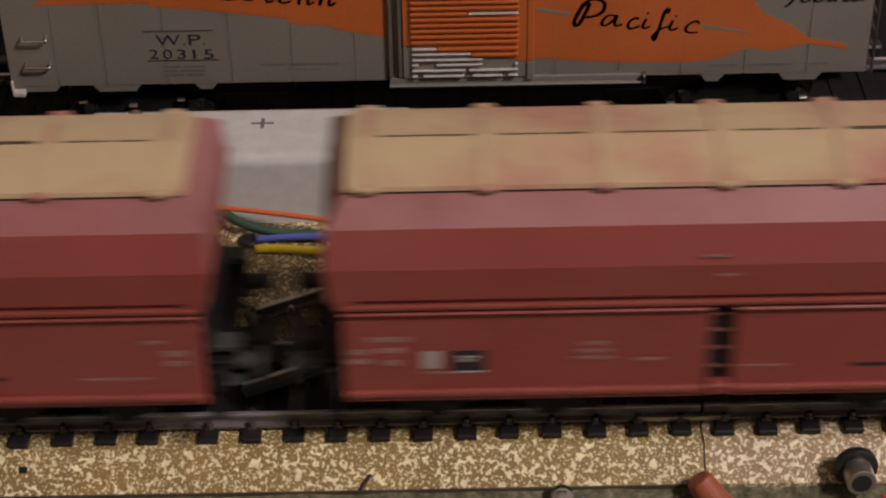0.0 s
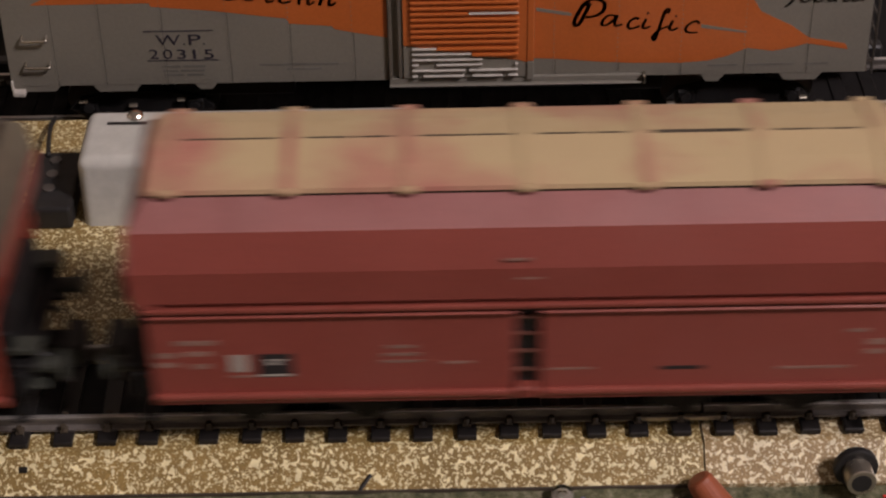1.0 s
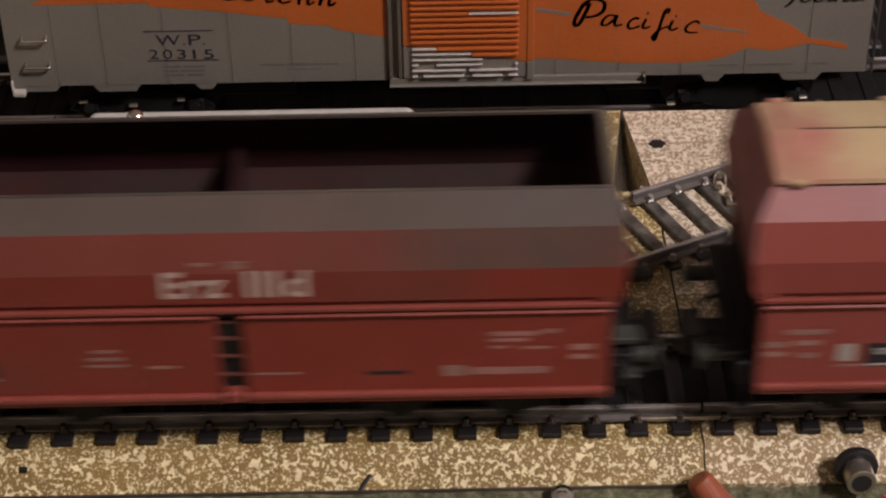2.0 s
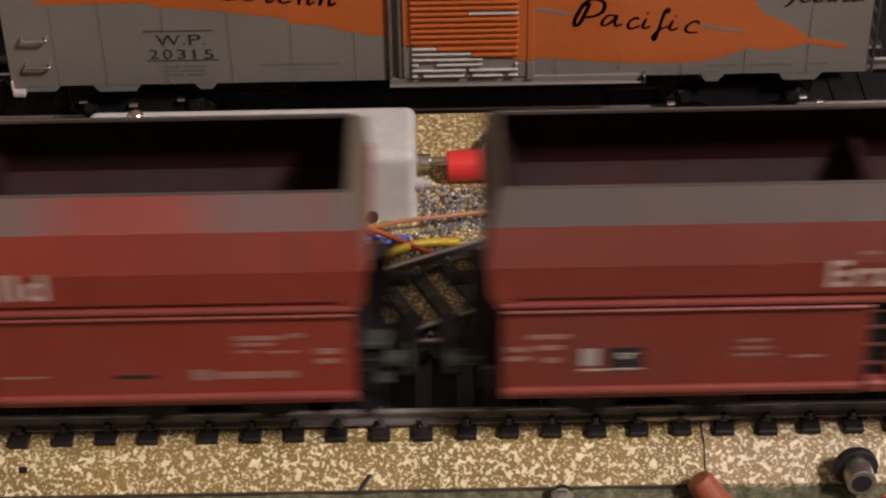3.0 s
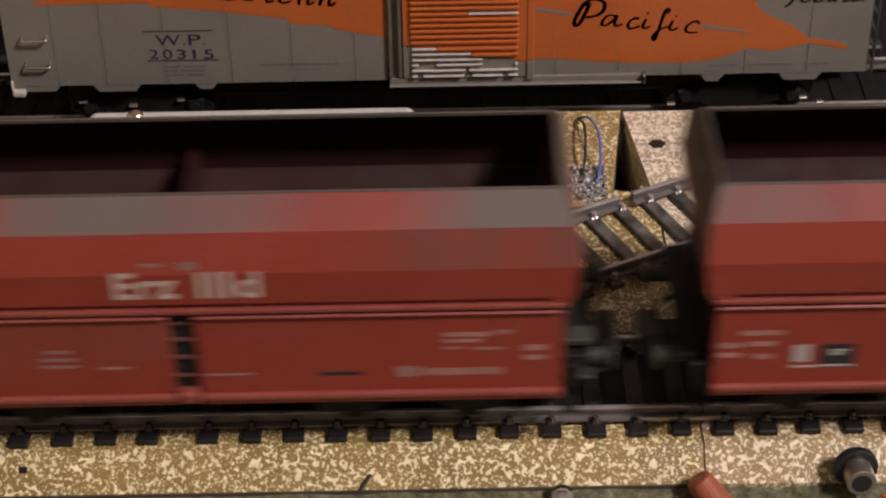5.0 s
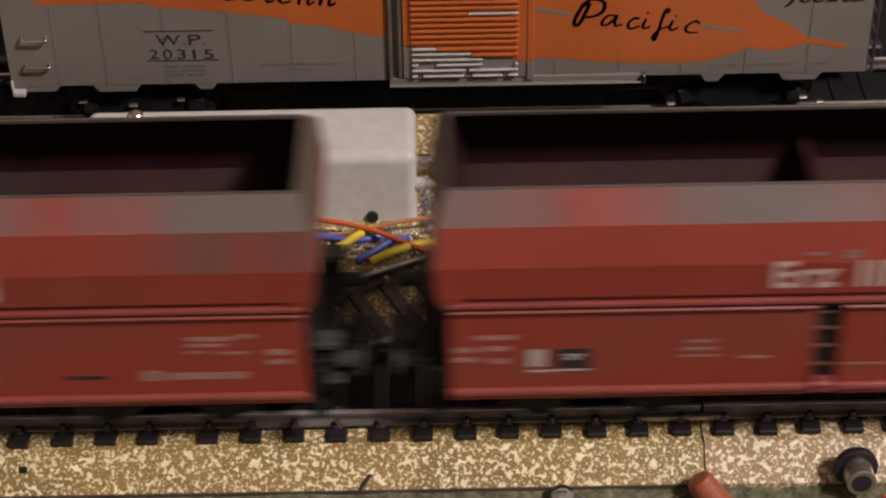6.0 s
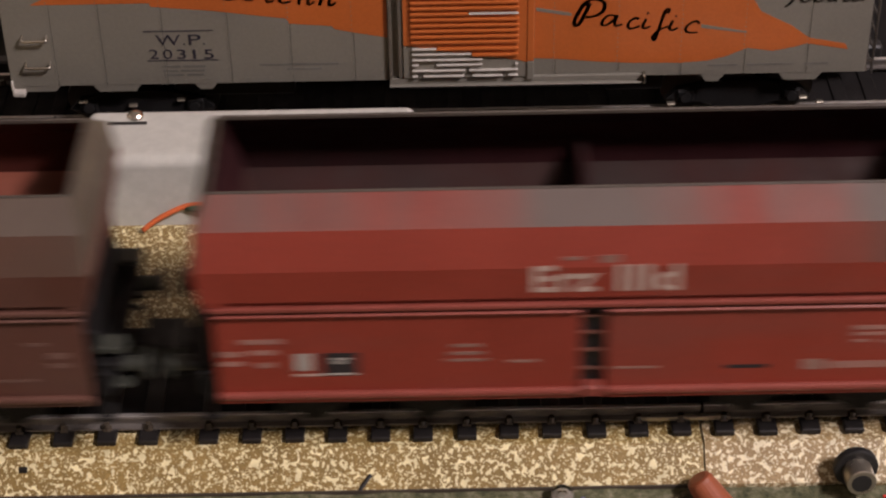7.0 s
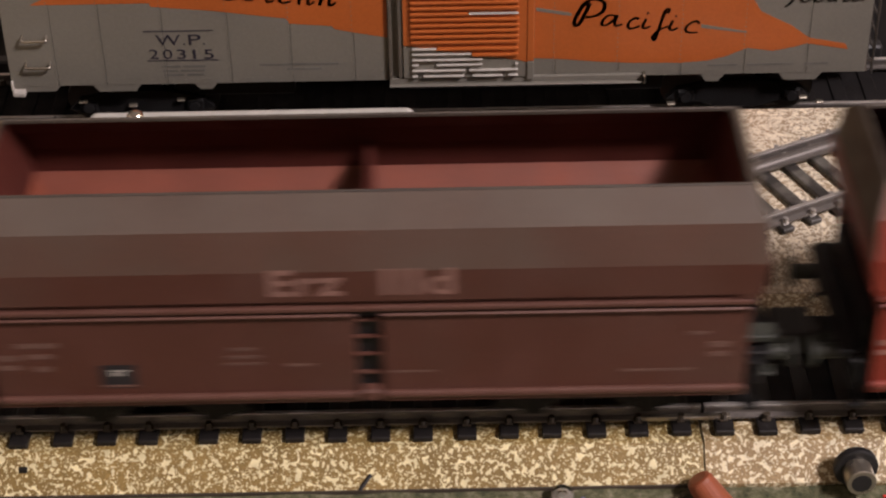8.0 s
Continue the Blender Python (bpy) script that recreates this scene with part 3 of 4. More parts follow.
def side_flaps(car, body, rib):
    for s in (-1, 1):
        y0, y1 = sorted((s * 15.7, s * 16.5))
        for x0, x1 in ((-HALF, -1.9), (1.9, HALF)):
            bm = box(bmesh.new(), x0, x1, y0, y1, 14.0, 29.3, 0.2)
            flap = part("side_flap", bm, body, car, "long flat discharge flap")
            ya, yb = sorted((s * 16.4, s * 17.15))
            part("flap_bead", box(bmesh.new(), x0, x1, ya, yb, 28.8, 29.4, 0.25), rib, flap)
            ya, yb = sorted((s * 16.3, s * 17.5))
            part("bottom_rib", box(bmesh.new(), x0, x1, ya, yb, 13.1, 14.4, 0.45, 2), rib, flap)
            ya, yb = sorted((s * 15.8, s * 17.0))
            part("lower_lip", box(bmesh.new(), x0, x1, ya, yb, 12.2, 13.2, 0.2), body, flap)
        ya, yb = sorted((s * 14.6, s * 15.4))
        post = part("centre_post", box(bmesh.new(), -1.9, 1.9, ya, yb, 12.6, 30.0), M_BLACK, car, "black centre post behind ladder rungs")
        for z in (17.2, 20.8, 24.2, 27.4):
            ya, yb = sorted((s * 15.5, s * 16.2))
            part("rung", box(bmesh.new(), -1.9, 1.9, ya, yb, z, z + 0.3), M_BROWN, post)
        ya, yb = sorted((s * 15.4, s * 17.7))
        part("hinge_boss", box(bmesh.new(), -1.5, 1.5, ya, yb, 12.8, 15.0, 0.4), rib, post)
        # shadow groove between the ledge and the body, closed at both ends
        ya, yb = sorted((s * 16.02, s * 16.3))
        part("groove_back", box(bmesh.new(), -58.2, 58.2, ya, yb, 30.5, 32.4), body, car)
        ya, yb = sorted((s * 15.4, s * 16.95))
        for x in (-56.6, 56.6):
            part("corner_gusset", box(bmesh.new(), x - 1.7, x + 1.7, ya, yb, 30.8, 32.4, 0.2), body, car)
        ya, yb = sorted((s * 15.3, s * 17.2))
        part("ledge", box(bmesh.new(), -HALF - 0.6, HALF + 0.6, ya, yb, 29.85, 30.85, 0.3, 2), rib, car, "rounded ledge along the side")


def lid(car):
    bm = bmesh.new()
    prof = [(-11.2, 47.4), (-11.0, 48.1), (-6.0, 49.1), (-0.6, 49.8), (0.0, 49.8), (6.0, 48.8), (10.7, 47.7), (10.9, 47.3)]
    prism(bm, prof, -56.1, 56.1, "x")
    bmesh.ops.bevel(bm, geom=[e for e in bm.edges if abs(e.verts[0].co.x) > 56 and abs(e.verts[1].co.x - e.verts[0].co.x) < 0.1], offset=0.35, segments=2, affect="EDGES")
    top = part("lid", bm, M_CREAM, car, "pinkish roof lid caked with cream dust")
    for k in range(7):
        x = -52.5 + 17.5 * k
        bm = bmesh.new()
        prism(bm, [(a, b + 0.05) for a, b in prof[1:7]] + [(a, b + 0.25) for a, b in prof[6:0:-1]], x - 0.75, x + 0.75, "x")
        part("cross_strap", bm, M_CREAM, top)
        for y in (-11.3, 10.8):
            part("clamp", box(bmesh.new(), x - 1.3, x + 1.3, y - 0.6, y + 0.6, 47.2, 48.25, 0.35, 2), M_CREAM, top)
        if k < 6:
            for x0, x1 in (((x + 2, x + 9), (x + 10, x + 15)) if k % 2 else ((x + 1.6, x + 15.6),)):
                part("hatch_slit", box(bmesh.new(), x0, x1, -0.5 if k == 4 else -0.3, 0.3 if k == 4 else 0.05, 49.6, 49.87), M_GAP, top, "dark seam along the lid's ridge")
    # dark slab that draws the shadow line below the lid
    part("lid_shadow_gap", box(bmesh.new(), -55.4, 55.4, -10.9, 10.9, 46.6, 47.6), M_GAP, top)


def open_hopper(car, brown):
    """The inside of a wagon without a lid: lining, sloping sheets, saddle, divider and rim."""
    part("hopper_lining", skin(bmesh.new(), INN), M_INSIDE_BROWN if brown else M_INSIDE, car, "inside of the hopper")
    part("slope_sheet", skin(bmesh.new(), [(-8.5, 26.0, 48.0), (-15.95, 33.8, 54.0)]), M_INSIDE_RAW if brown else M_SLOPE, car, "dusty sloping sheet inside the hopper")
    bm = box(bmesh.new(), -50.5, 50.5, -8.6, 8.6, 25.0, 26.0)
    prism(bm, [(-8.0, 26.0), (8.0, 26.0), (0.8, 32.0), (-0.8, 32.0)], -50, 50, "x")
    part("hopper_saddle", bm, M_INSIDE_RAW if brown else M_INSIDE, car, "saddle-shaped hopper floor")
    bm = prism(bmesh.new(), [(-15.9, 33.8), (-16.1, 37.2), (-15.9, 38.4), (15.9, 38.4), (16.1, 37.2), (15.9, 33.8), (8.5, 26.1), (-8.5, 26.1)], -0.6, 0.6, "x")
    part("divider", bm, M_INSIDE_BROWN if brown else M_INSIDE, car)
    part("rim", frame_bar(bmesh.new(), 57.1, 10.05, 47.3, 0.55, 0.8), M_RIM, car, "dusty rim round the top")


def hopper_wagon(covered, brown=False, sooted=False):
    body, rib = (M_BROWN, M_BROWN_RIB) if brown else (M_CHALK if covered else (M_SOOT_RED if sooted else M_RED), M_RIB)
    shoulder = M_BROWN_TOP if brown else (M_PINK if covered else (M_SOOT_TOP if sooted else M_SHOULDER))
    if covered:
        label = "oxide red covered hopper wagon with a cream-dusted lid"
    else:
        label = "dull brown open hopper wagon with a dusty rim" if brown else ("oxide red open hopper wagon, empty, its upper sides sooted brown" if sooted else "oxide red open hopper wagon, empty, with dusty shoulders")
    car = thing("hopper_wagon", label, "railway wagon", "wagons of the passing train")
    rows = OUT[:4] + [(-10.4, 47.2, 55.8)] if covered else OUT
    part("hopper_body", skin(bmesh.new(), OUT[:3], ends=False), body, car)
    part("upper_side", skin(bmesh.new(), OUT[2:4], ends=False), M_BROWN_MID if brown else (body if covered else (M_SOOT_MID if sooted else M_MID)), car)
    for s in (-1, 1):
        part("lower_end_wall", end_plate(OUT[:3], s), body, car)
        part("upper_end_wall", end_plate(rows[2:], s), M_PINK if covered else M_END, car, "dusty upper end wall")
    part("shoulder", skin(bmesh.new(), rows[3:], ends=False), shoulder, car, "inward-sloping upper side, dusty")
    if not covered:
        open_hopper(car, brown)
    part("underframe", box(bmesh.new(), -58.2, 58.2, -12.5, 12.5, 14.0, 23.4, 0.4), M_DARK, car, "black underframe")
    # lower hopper ends, sloping in
    for s in (-1, 1):
        bm = prism(bmesh.new(), [(s * 58.2, 31.4), (s * 53.0, 31.4), (s * 51.5, 23.5), (s * 51.5, 16.0), (s * 53.5, 16.0)], -13.4, 13.4, "y")
        part("end_slope", bm, body, car)
        buffer_pair(car, s)
        part("end_bead", box(bmesh.new(), min(s * 58.6, s * 59.7), max(s * 58.6, s * 59.7), -16.6, 16.6, 36.6, 37.9, 0.4, 2), rib, car)
    side_flaps(car, body, rib)
    bogie(car, -34.0)
    bogie(car, 34.0)
    for x in AXLES:
        w = shared("wheelset", WHEELSET, car, pose(x * MM, 0, AXLE_Z * MM))
        WHEELS.append((w, x))
    if covered:
        lid(car)
    ink = M_FAINT_INK if covered or brown else M_WHITE_INK
    if not covered:
        first, second, wide = (-14.4, 2.2, 11.0) if brown else (-9.2, 3.15, 9.4)
        m = pose(first * MM, -17.02 * MM, 33.0 * MM, 90)
        lettering("Erz", wide, 4.8, ink, car, m, label="white painted lettering")
        lettering("IIId", wide - 0.2, 4.8, ink, car, pose(second * MM, -17.02 * MM, 33.0 * MM, 90), label="white painted lettering")
        if not brown:
            bars([(-4.8, -1.8, 38.6, 39.2), (0.6, 3.4, 38.0, 39.4)], -16.75, M_FAINT_INK, car, "printed_bar", "faint printed bar")
    else:
        bars([(-3.6, 0.2, 38.8, 39.3), (-1.6, 2.0, 35.4, 35.8)], -16.95, M_FAINT_INK, car, "printed_bar", "faint printed bar")
    # printed inscriptions on the flaps
    faint = M_DIM_INK if brown else M_FAINT_INK
    bars([(-53.2, -46.8, 23.6, 24.5), (-56.4, -52.9, 21.2, 22.2), (-56.4, -52.9, 19.4, 20.3), (-51.8, -47.8, 21.5, 22.4), (-50.8, -48.2, 19.0, 20.0)], -16.5, faint if covered or brown else M_MID_INK, car, "printed_bar", "white printed bar")
    bars([(-21.2, -17.0, 22.4, 23.0), (-21.8, -16.4, 20.9, 21.5), (-22.2, -16.0, 19.6, 20.1)], -16.5, faint, car, "printed_bar", "faint printed bar")
    bars([(-12.8, -8.4, 19.2, 19.7), (3.0, 10.0, 17.6, 18.0)], -16.5, faint, car, "printed_bar", "faint printed bar")
    if not brown:
        part("printed_panel", box(bmesh.new(), -45.0, -42.5, -16.57, -16.4, 18.3, 21.6), M_GREY_INK, car, "pale grey printed panel")
        bars([(-45.2, -41.0, 17.2, 17.6)], -16.5, ink, car, "printed_bar", "white printed bar")
    low = 1.6 if brown else 0.0
    panel = part("printed_panel", box(bmesh.new(), -40.9, -35.6, -16.57, -16.4, 17.2 - low, 21.7 - low), M_BLACK_INK, car, "black printed panel with pale marks")
    part("panel_line", box(bmesh.new(), -40.6, -35.8, -16.64, -16.5, 17.4 - low, 17.75 - low), faint if brown else M_GREY_INK, panel)
    bars([(-39.2, -37.6, 19.6 - low, 20.2 - low), (-39.4, -36.8, 20.4 - low, 20.7 - low)], -16.6, M_GREY_INK, car, "printed_bar", "grey printed bar")
    if not brown:
        bars([(20.3, 26.6, 17.3, 18.0)], -16.5, M_BLACK_INK, car, "printed_bar", "black printed bar")
    right = [(51.2, 54.6, 21.5, 22.6), (51.2, 54.6, 19.7, 20.6)]
    if not covered and not brown:
        right += [(39.0, 46.2, 24.4, 25.2), (46.8, 49.4, 24.8, 25.6), (39.0, 44.8, 23.3, 23.9), (39.2, 41.8, 22.0, 22.5), (43.8, 48.4, 21.8, 22.3), (36.0, 48.0, 17.0, 18.3)]
        bars([(32.0, 35.4, 16.8, 18.8)], -16.5, faint, car, "printed_bar", "faint printed bar")
    else:
        bars([(38.0, 49.0, 17.0, 17.5), (48.0, 51.2, 24.0, 24.6)], -16.5, faint, car, "printed_bar", "faint printed bar")
    bars(right, -16.5, faint if covered or brown else M_MID_INK, car, "printed_bar", "white printed bar")
    return car


PX = 0.0863
WAGON_AT = [o * PX for o in (3152, 1585, 0, -1579, -3167, -4739, -6286)]
WAGONS = [hopper_wagon(True), hopper_wagon(True), hopper_wagon(False, sooted=True), hopper_wagon(False)]
for k in range(2):
    c = copy_thing(WAGONS[3], pose(0, 0, 0))
    WHEELS += list(zip([o for o in c.children if o.name.startswith("wheelset")], AXLES))
    WAGONS.append(c)
WAGONS.append(hopper_wagon(False, True))

# ---------------------------------------------------------------- the boxcar behind
BX0, BX1, BY, BZ = -87.4, 86.8, 95.3, 0.5


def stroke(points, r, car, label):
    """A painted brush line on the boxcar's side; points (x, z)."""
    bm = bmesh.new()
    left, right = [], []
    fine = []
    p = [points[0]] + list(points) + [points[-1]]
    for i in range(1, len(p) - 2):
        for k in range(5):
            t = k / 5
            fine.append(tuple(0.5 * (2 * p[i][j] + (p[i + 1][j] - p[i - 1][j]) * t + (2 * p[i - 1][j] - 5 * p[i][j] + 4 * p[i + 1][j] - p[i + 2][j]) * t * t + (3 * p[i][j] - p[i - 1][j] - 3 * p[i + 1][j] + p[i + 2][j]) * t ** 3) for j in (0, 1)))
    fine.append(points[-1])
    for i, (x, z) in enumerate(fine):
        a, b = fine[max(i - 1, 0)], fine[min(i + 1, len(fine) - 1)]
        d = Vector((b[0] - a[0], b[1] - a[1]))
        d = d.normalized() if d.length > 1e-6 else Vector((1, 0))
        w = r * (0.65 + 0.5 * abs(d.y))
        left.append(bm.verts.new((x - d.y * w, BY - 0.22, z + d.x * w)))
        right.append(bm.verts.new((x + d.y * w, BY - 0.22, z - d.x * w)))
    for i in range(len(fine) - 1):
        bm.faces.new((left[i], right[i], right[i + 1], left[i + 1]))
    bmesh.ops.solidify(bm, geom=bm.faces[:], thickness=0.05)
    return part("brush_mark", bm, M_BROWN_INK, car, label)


def boxcar():
    car = thing("boxcar", "silver-grey model boxcar with an orange feather and louvred door", "railway wagon")
    bm = box(bmesh.new(), BX0, BX1, BY + 0.25, BY + 32.0, BZ + 0.9, BZ + 37.0, 0.4)
    part("car_body", bm, M_SILVER, car)
    bm = prism(bmesh.new(), [(BY - 0.4, BZ + 36.6), (BY + 16.1, BZ + 40.0), (BY + 32.6, BZ + 36.6), (BY + 32.6, BZ + 37.2), (BY + 16.1, BZ + 40.6), (BY - 0.4, BZ + 37.2)], BX0 - 0.5, BX1 + 0.5, "x")
    part("roof", bm, M_SILVER, car)
    part("roof_walk", box(bmesh.new(), BX0, BX1, BY + 12.5, BY + 19.7, BZ + 41.2, BZ + 41.8), M_SILVER, car)
    left = [BX0, -77.7, -67.9, -55.4, -42.3, -29.9, -17.2, -10.4]
    right = [19.0, 23.4, 36.3, 49.1, 61.9, 74.6, BX1]
    for row in (left, right):
        for a, b in zip(row, row[1:]):
            part("panel", box(bmesh.new(), a + 0.05, b - 0.05, BY - 0.05, BY + 0.4, BZ + 0.8, BZ + 36.6, 0.05), M_SILVER, car)
            if b not in (row[-1],):
                bm = bmesh.new()
                for k in range(34):
                    z = BZ + 1.4 + k * 1.03
                    box(bm, b - 0.40, b - 0.20, BY - 0.17, BY - 0.02, z, z + 0.24)
                part("seam_strip", bm, M_SILVER, car)
    for a, b in ((-67, -11), (20, 84)):
        bm = bmesh.new()
        for k in range(int((b - a) / 1.25)):
            box(bm, a + k * 1.25, a + k * 1.25 + 0.34, BY - 0.13, BY - 0.02, BZ + 1.8, BZ + 2.04)
        part("seam_strip", bm, M_SILVER, car)
    # stepped side sill tabs
    for a, b, h in ((-87.2, -77.2, 0.5), (-71.0, -60.8, 0.8), (-50.3, -45.2, 0.6), (53.0, 58.3, 0.9), (69.0, 78.2, 0.9)):
        bm = prism(bmesh.new(), [(a, BZ + 0.95), (b, BZ + 0.95), (b - 1.4, BZ - h), (a + 1.4, BZ - h)], BY + 0.05, BY + 0.8, "y")
        part("sill_tab", bm, M_SILVER, car)
    # orange feather
    def patch(outline, y=BY - 0.02):
        return part("feather_patch", prism(bmesh.new(), outline, y - 0.08, y + 0.1, "y"), M_ORANGE, car, "orange painted feather")
    patch([(-81.2, 20.1), (-57.4, 20.1), (-57.2, 19.3), (-45.6, 18.2), (-30.5, 16.1), (-29.9, 14.9), (-21.5, 14.2), (-20.8, 13.4), (-10.4, 11.3), (-10.4, 26.0), (-60.0, 30.0)])
    patch([(19.2, 5.9), (23.2, 5.7), (32.5, 4.8), (38.5, 4.4), (49.2, 4.2), (54.6, 4.6), (58.2, 5.6), (62.3, 7.4), (67.5, 6.6), (71.5, 7.4), (74.3, 8.2), (82.7, 6.7), (82.1, 8.0), (74.6, 9.5), (71.0, 12.3), (66.8, 14.5), (64.4, 15.8), (62.8, 18.4), (52.0, 30.0), (19.2, 27.0)])
    for quill in ([(19.4, 16.8), (26.5, 15.5), (26.5, 16.2), (19.4, 17.6)], [(52.6, 12.3), (61.9, 10.9), (61.9, 11.3), (52.6, 13.1)]):
        part("feather_quill", prism(bmesh.new(), quill, BY - 0.16, BY - 0.10, "y"), M_SILVER, car, "thin grey quill line")
    # door
    door = part("door", box(bmesh.new(), -7.4, 18.0, BY - 1.0, BY + 0.3, BZ + 1.6, BZ + 35.5, 0.15), M_SILVER, car, "louvred sliding door, orange above silver")
    # louvres: bare silver at the foot, orange above a slanting paint line
    def louvre(x0, x1, z, material, label=""):
        h = 0.66 if material is M_ORANGE else 0.34
        part("louvre", box(bmesh.new(), x0, x1, BY - 1.75, BY - 0.9, z - h / 2, z + h / 2, 0.2, 2), material, door, label)
    for x0, x1, z in ((-5.6, -4.4, 2.8), (-3.4, 5.0, 2.8), (6.6, 12.8, 2.8), (13.8, 15.9, 2.8), (-5.6, 5.2, 4.1), (5.9, 15.9, 4.1),
                      (-5.6, -4.2, 5.4), (-0.7, 8.7, 5.4), (15.2, 15.9, 5.4), (-5.6, 8.7, 6.6), (-5.6, 6.4, 7.9), (-5.6, -0.6, 9.15)):
        louvre(x0, x1, z, M_BRIGHT, "bare silver louvre")
    louvre(6.5, 15.9, 7.7, M_ORANGE)
    louvre(-0.5, 15.9, 9.15, M_ORANGE)
    for k in range(20):
        z = 10.7 + 1.29 * k
        louvre(-5.8, 5.8 if k == 5 else 16.0, z, M_ORANGE)
    louvre(5.9, 15.9, 10.7 + 1.29 * 5, M_BRIGHT, "bright silver part of a louvre")
    part("door_skin", prism(bmesh.new(), [(-7.2, 10.0), (-2.0, 9.0), (6.0, 7.6), (15.9, 6.2), (17.8, 5.6), (17.8, 35.0), (-7.2, 35.0)], BY - 1.12, BY - 0.98, "y"), M_ORANGE, door, "orange painted door skin")
    for x0, x1 in ((-10.3, -9.5), (-8.4, -7.6)):
        part("door_post", box(bmesh.new(), x0, x1, BY - 0.9, BY + 0.3, BZ + 1.6, BZ + 36.0, 0.2, 2), M_POST, car, "dull brownish door post")
    part("door_post", box(bmesh.new(), 17.6, 19.1, BY - 1.3, BY + 0.3, BZ + 0.9, 5.8, 0.25, 2), M_SILVER, car)
    part("door_post", box(bmesh.new(), 17.6, 19.1, BY - 1.3, BY + 0.3, 5.82, BZ + 36.0, 0.25, 2), M_ORANGE, car)
    part("door_track", box(bmesh.new(), -10.3, 42.0, BY - 1.7, BY + 0.2, BZ - 0.1, BZ + 0.22, 0.1), M_SILVER, car, "door track along the sill")
    part("sill", box(bmesh.new(), -10.2, 41.9, BY - 0.7, BY + 0.2, BZ + 0.24, BZ + 1.5, 0.1), M_SILVER, car)
    part("door_stop", box(bmesh.new(), 41.2, 41.9, BY - 2.0, BY, BZ - 0.2, BZ + 2.0, 0.2), M_SHINY, car)
    # grab irons and corner step
    for zc in (12.5, 6.3):
        bm = tube(bmesh.new(), [(-83.6, BY, zc + 0.7), (-83.6, BY - 1.2, zc), (-81.0, BY - 1.3, zc), (-78.9, BY - 1.2, zc), (-78.9, BY, zc + 0.7)], 0.28, 6, 4)
        part("grab_iron", bm, M_SHINY, car, "bright wire grab iron")
    for x in (BX0 + 0.8,):
        # step and strip in pale silver paint the lit corner of the car
        part("corner_step", box(bmesh.new(), x - 0.6, x + 2.0, BY - 1.4, BY + 0.5, BZ - 1.0, BZ + 0.2, 0.25), M_BRIGHT, car, "corner step painted pale as brightly lit")
        part("corner_lit_edge", box(bmesh.new(), x - 0.8, x - 0.3, BY - 1.0, BY + 0.6, BZ + 0.1, BZ + 2.4, 0.2), M_BRIGHT, car, "pale corner strip painted as a lit edge")
    for y in (BY + 1.5, BY + 7.0):
        part("ladder_stile", box(bmesh.new(), BX1 + 1.4, BX1 + 1.9, y - 0.25, y + 0.25, 0.0, 34.0, 0.1), M_IRON, car)
    for k in range(9):
        part("ladder_rung", box(bmesh.new(), BX1 + 1.45, BX1 + 1.85, BY + 1.7, BY + 6.8, 1.5 + k * 3.8, 1.95 + k * 3.8, 0.1), M_IRON, car)
    for z in (3.0, 30.0):
        part("ladder_bracket", box(bmesh.new(), BX1 - 0.1, BX1 + 1.45, BY + 1.3, BY + 1.7, z, z + 0.5), M_IRON, car)
    # lettering and marks
    face = (BY - 0.08) * MM
    for text, x, w in (("W", -57.0, 5.0), ("P", -50.4, 2.5)):
        lettering(text, w, 2.35, M_NAVY_INK, car, pose(x * MM, face, 10.45 * MM, 90), label="dark painted letter")
    for x in (-51.5, -47.5):
        part("printed_dot", box(bmesh.new(), x, x + 0.32, BY - 0.13, BY, 10.45, 10.8), M_NAVY_INK, car)
    for k, text in enumerate("20315"):
        lettering(text, 0.55 if text == "1" else 1.85, 2.15, M_NAVY_INK, car, pose((-58.6 + 2.78 * k + (0.5 if text == "1" else 0.0)) * MM, face, (7.35 - 0.05 * k) * MM, 90), label="dark painted numeral")
    for x0, x1, z0 in ((-59.4, -45.3, 13.55), (-59.1, -44.8, 6.75)):
        part("printed_bar", box(bmesh.new(), x0, x1, BY - 0.13, BY, z0, z0 + 0.2), M_NAVY_INK, car)
    for x0, x1, z0 in ((-56.5, -52.6, 5.2), (-52.0, -47.4, 5.2), (-56.2, -53.2, 4.2), (-52.6, -47.6, 4.2), (-56.0, -52.0, 3.2), (-51.4, -47.8, 3.2), (-36.5, -20.5, 5.2), (-31.0, -24.0, 4.1), (54.5, 60.5, 3.2), (62.5, 72.0, 3.2), (74.0, 79.0, 3.2)):
        part("printed_bar", box(bmesh.new(), x0, x1, BY - 0.1, BY, z0, z0 + 0.5), M_FADED, car)
